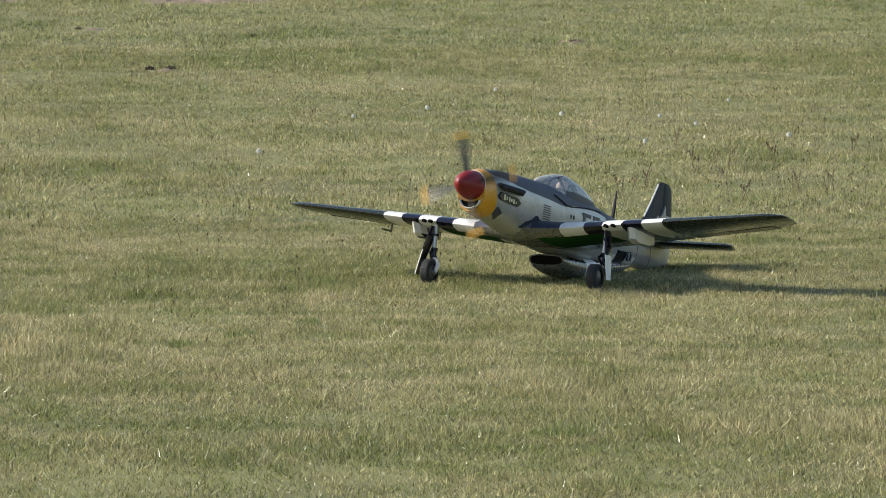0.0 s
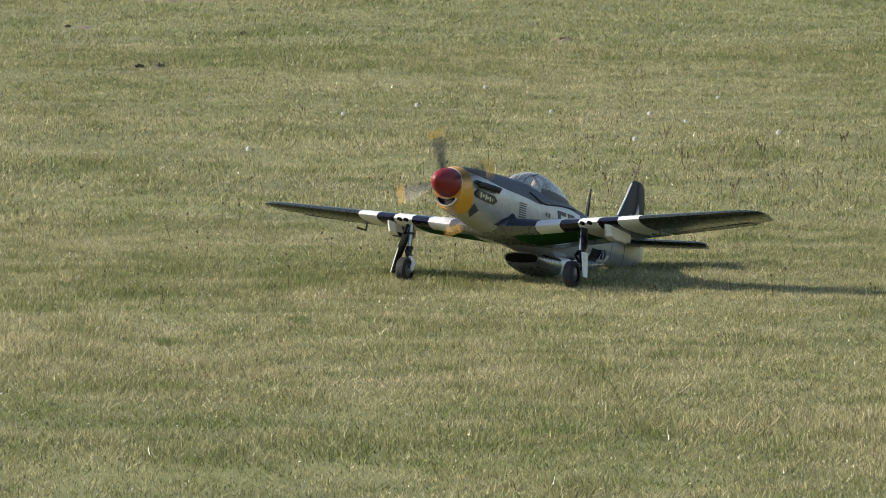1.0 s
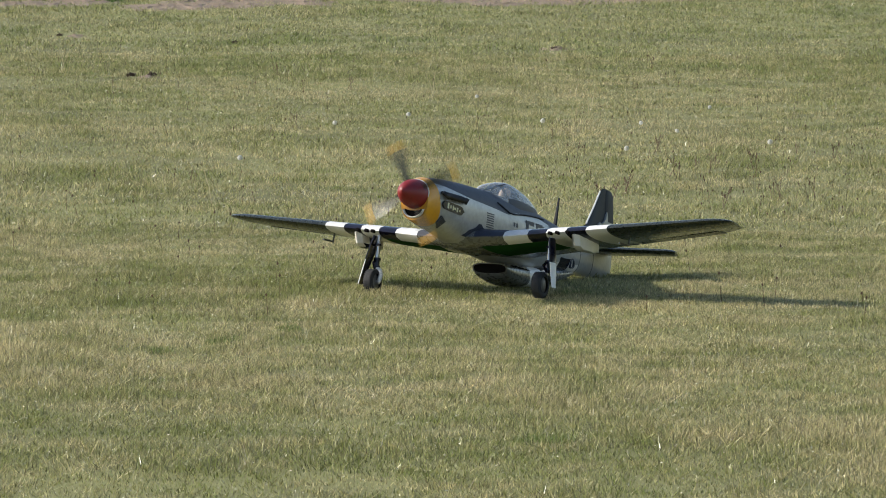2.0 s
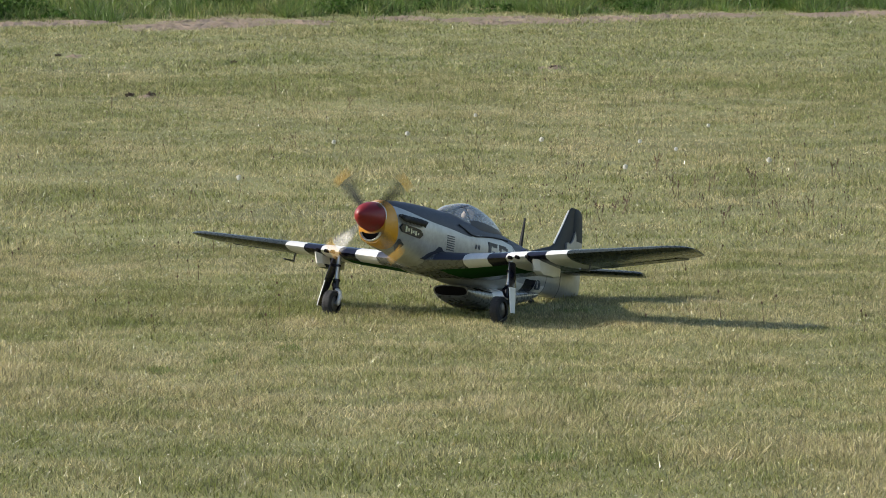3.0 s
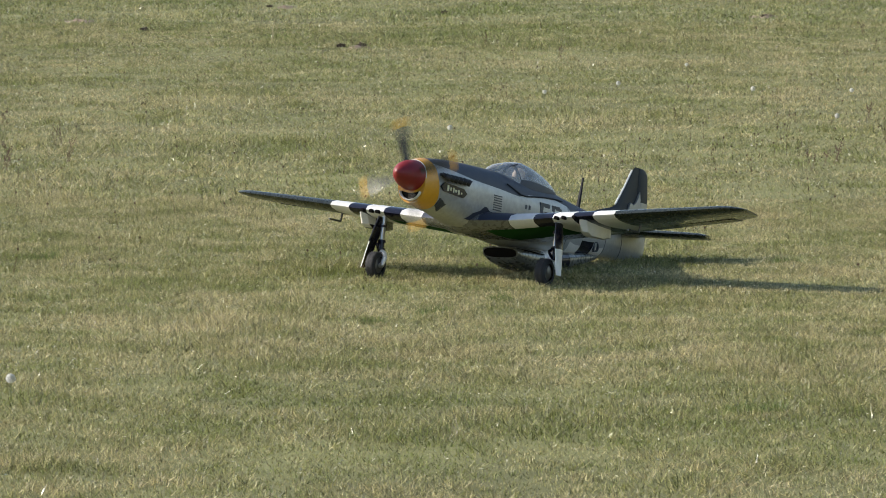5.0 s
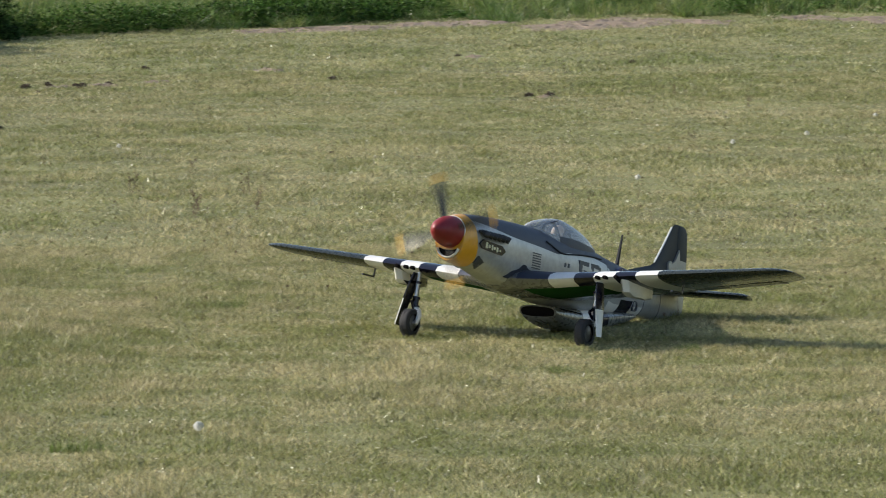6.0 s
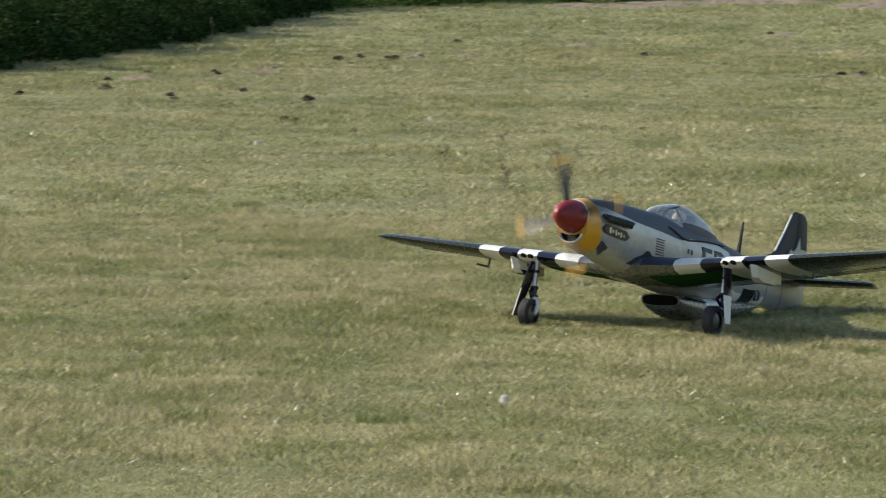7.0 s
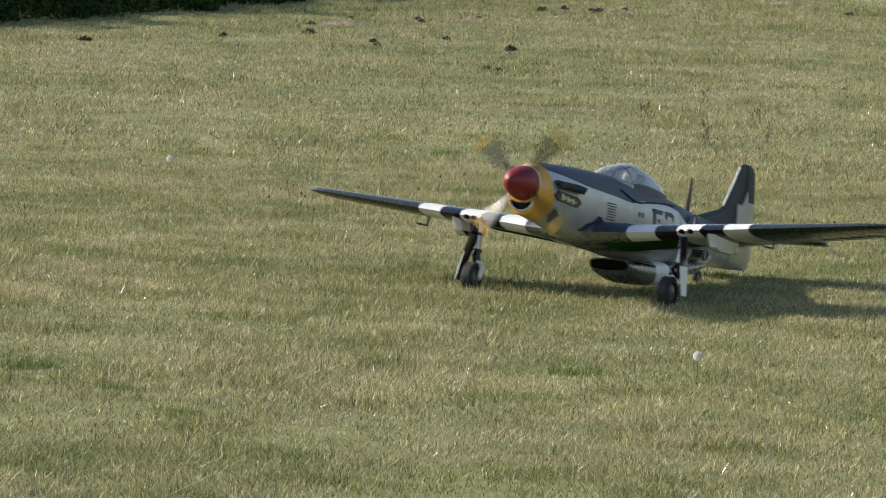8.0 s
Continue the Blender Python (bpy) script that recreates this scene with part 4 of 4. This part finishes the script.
def make_bank(rng):
    """Tall bright grass along the far edge of the mown field."""
    k = 150000
    line_x, line_y = [-18, -8.5, -7, -4.6, 0, 4.8, 12], [46, 48.5, 50.3, 52.8, 54.4, 56.0, 58.5]
    u = rng.uniform(-15, 11, k)
    d = 8.0 * rng.uniform(0, 1, k) ** 1.5
    wob = .5 * np.sin(u * 2.3) + .35 * np.sin(u * 5.9 + 1) + .2 * np.sin(u * 13.0)
    xy = np.stack([u - .15 * d, np.interp(u, line_x, line_y) + wob + d], 1)
    clump = 1.6 * (uneven(u, d, .55, 7) - .5) + 1.6 * (uneven(u, d, .17, 8) - .5)
    tall = np.clip((.30 + .70 * np.minimum(d / 1.5, 1)) * (1 + .9 * clump), .12, 2.2)
    thin = rng.uniform(0, 1, k) < np.clip(.6 + .7 * clump, .08, 1)
    ob = blades("tall_grass", xy[thin], .24, .012, 1.0, TALL, rng, z=rise(xy[thin, 1]), tall=tall[thin])
    tagged(ob, "tall fresh green grass at the field's edge", "tall grass", kind="stuff")
    # low dark weeds growing through the tall grass
    k = 40000
    cu, cd, cr = rng.uniform(-13, 10, 60), rng.uniform(.2, 3.5, 60), rng.uniform(.12, .38, 60)
    # thickest where the bank meets the hedge
    cu[:24], cd[:24], cr[:24] = rng.uniform(-9.5, -4.6, 24), rng.uniform(.1, 1.2, 24), rng.uniform(.26, .46, 24)
    i = rng.choice(60, k, p=cr ** 2 / np.sum(cr ** 2))
    q = rng.normal(0, 1, (k, 3))
    q *= (cr[i] * rng.uniform(.4, 1, k) ** .5 / np.linalg.norm(q, axis=1))[:, None]
    px, py = cu[i] + q[:, 0] * 1.5, cd[i] + q[:, 1]
    c = np.stack([px - .15 * py, np.interp(px, line_x, line_y) + py, np.zeros(k)], 1)
    c[:, 2] = rise(c[:, 1]) + np.abs(q[:, 2]) * .75 + .01
    n, m = rng.normal(0, 1, (k, 3)), rng.normal(0, 1, (k, 3))
    sz = rng.uniform(.018, .034, k)[:, None]
    n *= sz / np.linalg.norm(n, axis=1)[:, None]
    m *= .5 * sz / np.linalg.norm(m, axis=1)[:, None]
    me = bpy.data.meshes.new("bank_weeds")
    me.from_pydata(np.stack([c - n, c + m, c + n, c - m], 1).reshape(-1, 3).tolist(), [], np.arange(4 * k).reshape(-1, 4).tolist())
    me.materials.append(WEED)
    tagged(new("bank_weeds", me), "low dark green leafy weeds in the tall grass", "weeds", kind="stuff")


def make_hedge(rng):
    root = tagged(new("hedge"), "dense dark green low hedge along the field's edge", "hedge")
    k = 215000
    y = rng.uniform(24.0, 49.0, k)
    edge = np.interp(y, [24, 33, 36, 38.5, 41, 48], [-12.0, -9.75, -9.05, -8.6, -8.45, -8.45])
    level = rise(y)
    a = rng.uniform(0, 2 * np.pi, k)
    r = rng.uniform(.55, 1.0, k) ** .5
    swell = 1 + .22 * np.sin(y * 2.1) + .16 * np.sin(y * 5.3 + 2) + .10 * np.sin(y * 11.7)
    c = np.stack([edge - 1.10 + .75 * r * swell * np.cos(a), y, .34 * swell + .36 * swell * r * np.sin(a)], 1)
    # added leaves darken the shaded strip at the foot, falling off towards mown grass
    foot = rng.uniform(0, 1, k) < .35
    d = rng.uniform(0, 1, k)
    c[foot, 0] = (edge - .85 + .75 * d + .12 * np.sin(y * 3.7) + .08 * np.sin(y * 9.1))[foot]
    c[foot, 2] = (rng.uniform(.02, 1, k) * (.62 - .52 * d) * (.8 + .2 * swell))[foot]
    c[:, 2] = np.maximum(c[:, 2], .01) + level
    n = rng.normal(0, 1, (k, 3))
    n /= np.linalg.norm(n, axis=1)[:, None]
    m = np.cross(n, rng.normal(0, 1, (k, 3)))
    m /= np.linalg.norm(m, axis=1)[:, None]
    sz = rng.uniform(.014, .030, k)[:, None]
    v = np.stack([c - n * sz, c + m * sz * .5, c + n * sz, c - m * sz * .5], 1)
    me = bpy.data.meshes.new("leaves")
    me.vertices.add(4 * k)
    me.loops.add(4 * k)
    me.polygons.add(k)
    me.vertices.foreach_set("co", v.ravel())
    me.loops.foreach_set("vertex_index", np.arange(4 * k))
    me.polygons.foreach_set("loop_start", np.arange(0, 4 * k, 4))
    me.update(calc_edges=True)
    me.materials.append(LEAF)
    new("leaves", me).parent = root
    bm = bmesh.new()
    for i in range(84):
        yy = 24.2 + i * .29
        gx, gz = float(np.interp(yy, [24, 33, 36, 38.5, 41, 48], [-12.0, -9.75, -9.05, -8.6, -8.45, -8.45])) - 1.45, float(rise(np.float64(yy)))
        for j in range(3):
            x = gx + rng.normal(0, .15)
            rod(bm, (x, yy, gz - .02), (x + rng.normal(0, .25), yy + rng.normal(0, .2), gz + rng.uniform(.3, .55)), .012, .005, 5)
    tagged(part("twigs", bm, BARK, root), kind="stuff")


field_rng = np.random.default_rng(11)
make_ground()
make_bank(field_rng)
make_hedge(field_rng)
make_tufts(field_rng)
make_clocks(field_rng)
make_stalks(field_rng)
make_docks(field_rng)
make_clods(field_rng)
make_seed_stems(field_rng)
make_glint_bits(field_rng)
airplane, main_wheels, tail_wheel, propeller = make_airplane()

# ---- motion ----
AIRPLANE_ROWS = [
    (0, 0.280, 18.166, 0.001, 0.49, -10.84, -118.96),
    (0.5, 0.263, 18.098, 0.002, 0.80, -10.95, -118.94),
    (1, 0.227, 18.147, 0.002, 0.82, -11.00, -118.30),
    (1.5, 0.185, 18.131, 0.001, 1.31, -10.52, -118.06),
    (3, -0.026, 17.817, 0.001, 0.13, -10.11, -118.89),
    (3.5, -0.143, 17.760, 0.000, -1.13, -9.91, -119.24),
    (4, -0.268, 17.704, 0.001, 0.87, -10.82, -119.41),
    (4.5, -0.432, 17.367, 0.002, -0.52, -11.01, -119.59),
    (4.7, -0.522, 17.289, 0.001, 0.27, -10.38, -119.68),
    (5.8, -1.044, 16.803, 0.001, -1.17, -10.74, -117.41),
    (6, -1.180, 16.686, 0.001, -0.79, -10.61, -116.81),
    (6.5, -1.464, 16.341, 0.001, -0.27, -10.65, -115.48),
    (7, -1.784, 16.050, 0.001, 0.88, -10.73, -113.20),
    (7.5, -2.164, 15.595, 0.000, 0.11, -10.01, -110.11),
    (7.8, -2.350, 15.390, 0.000, 0.40, -9.11, -108.94),
    (8, -2.517, 15.178, -0.001, 0.59, -8.51, -108.16),
]


PHASE_T, PHASE_A = (0, 1.5, 3.0, 3.5, 4.5, 6.0, 7.0, 8.0), (-76, -73, -48, -50, -74, -73, -76, -40)


def motions():
    walk(airplane, [(t, pose(x, y, z, rx, ry, rz)) for t, x, y, z, rx, ry, rz in AIRPLANE_ROWS])
    times = np.arange(0, 8.001, 0.1)
    path = np.array([(r[0], r[1], r[2]) for r in AIRPLANE_ROWS])
    xs, ys = np.interp(times, path[:, 0], path[:, 1]), np.interp(times, path[:, 0], path[:, 2])
    way = np.concatenate([[0], np.cumsum(np.hypot(np.diff(xs), np.diff(ys)))])
    for wheel, radius in ((main_wheels[0], .255 * S), (main_wheels[1], .255 * S), (tail_wheel, .115 * S)):
        at = wheel.location.copy()
        walk(wheel, [(float(t), Matrix.Translation(at) @ Matrix.Rotation(d / radius, 4, "Y")) for t, d in zip(times, way)])
    at = propeller.location.copy()
    walk(propeller, [(i / FPS, Matrix.Translation(at) @ Matrix.Rotation(radians(float(np.interp(i / FPS, PHASE_T, PHASE_A)) + 84 * i), 4, "X")) for i in range(8 * FPS + 1)])


motions()
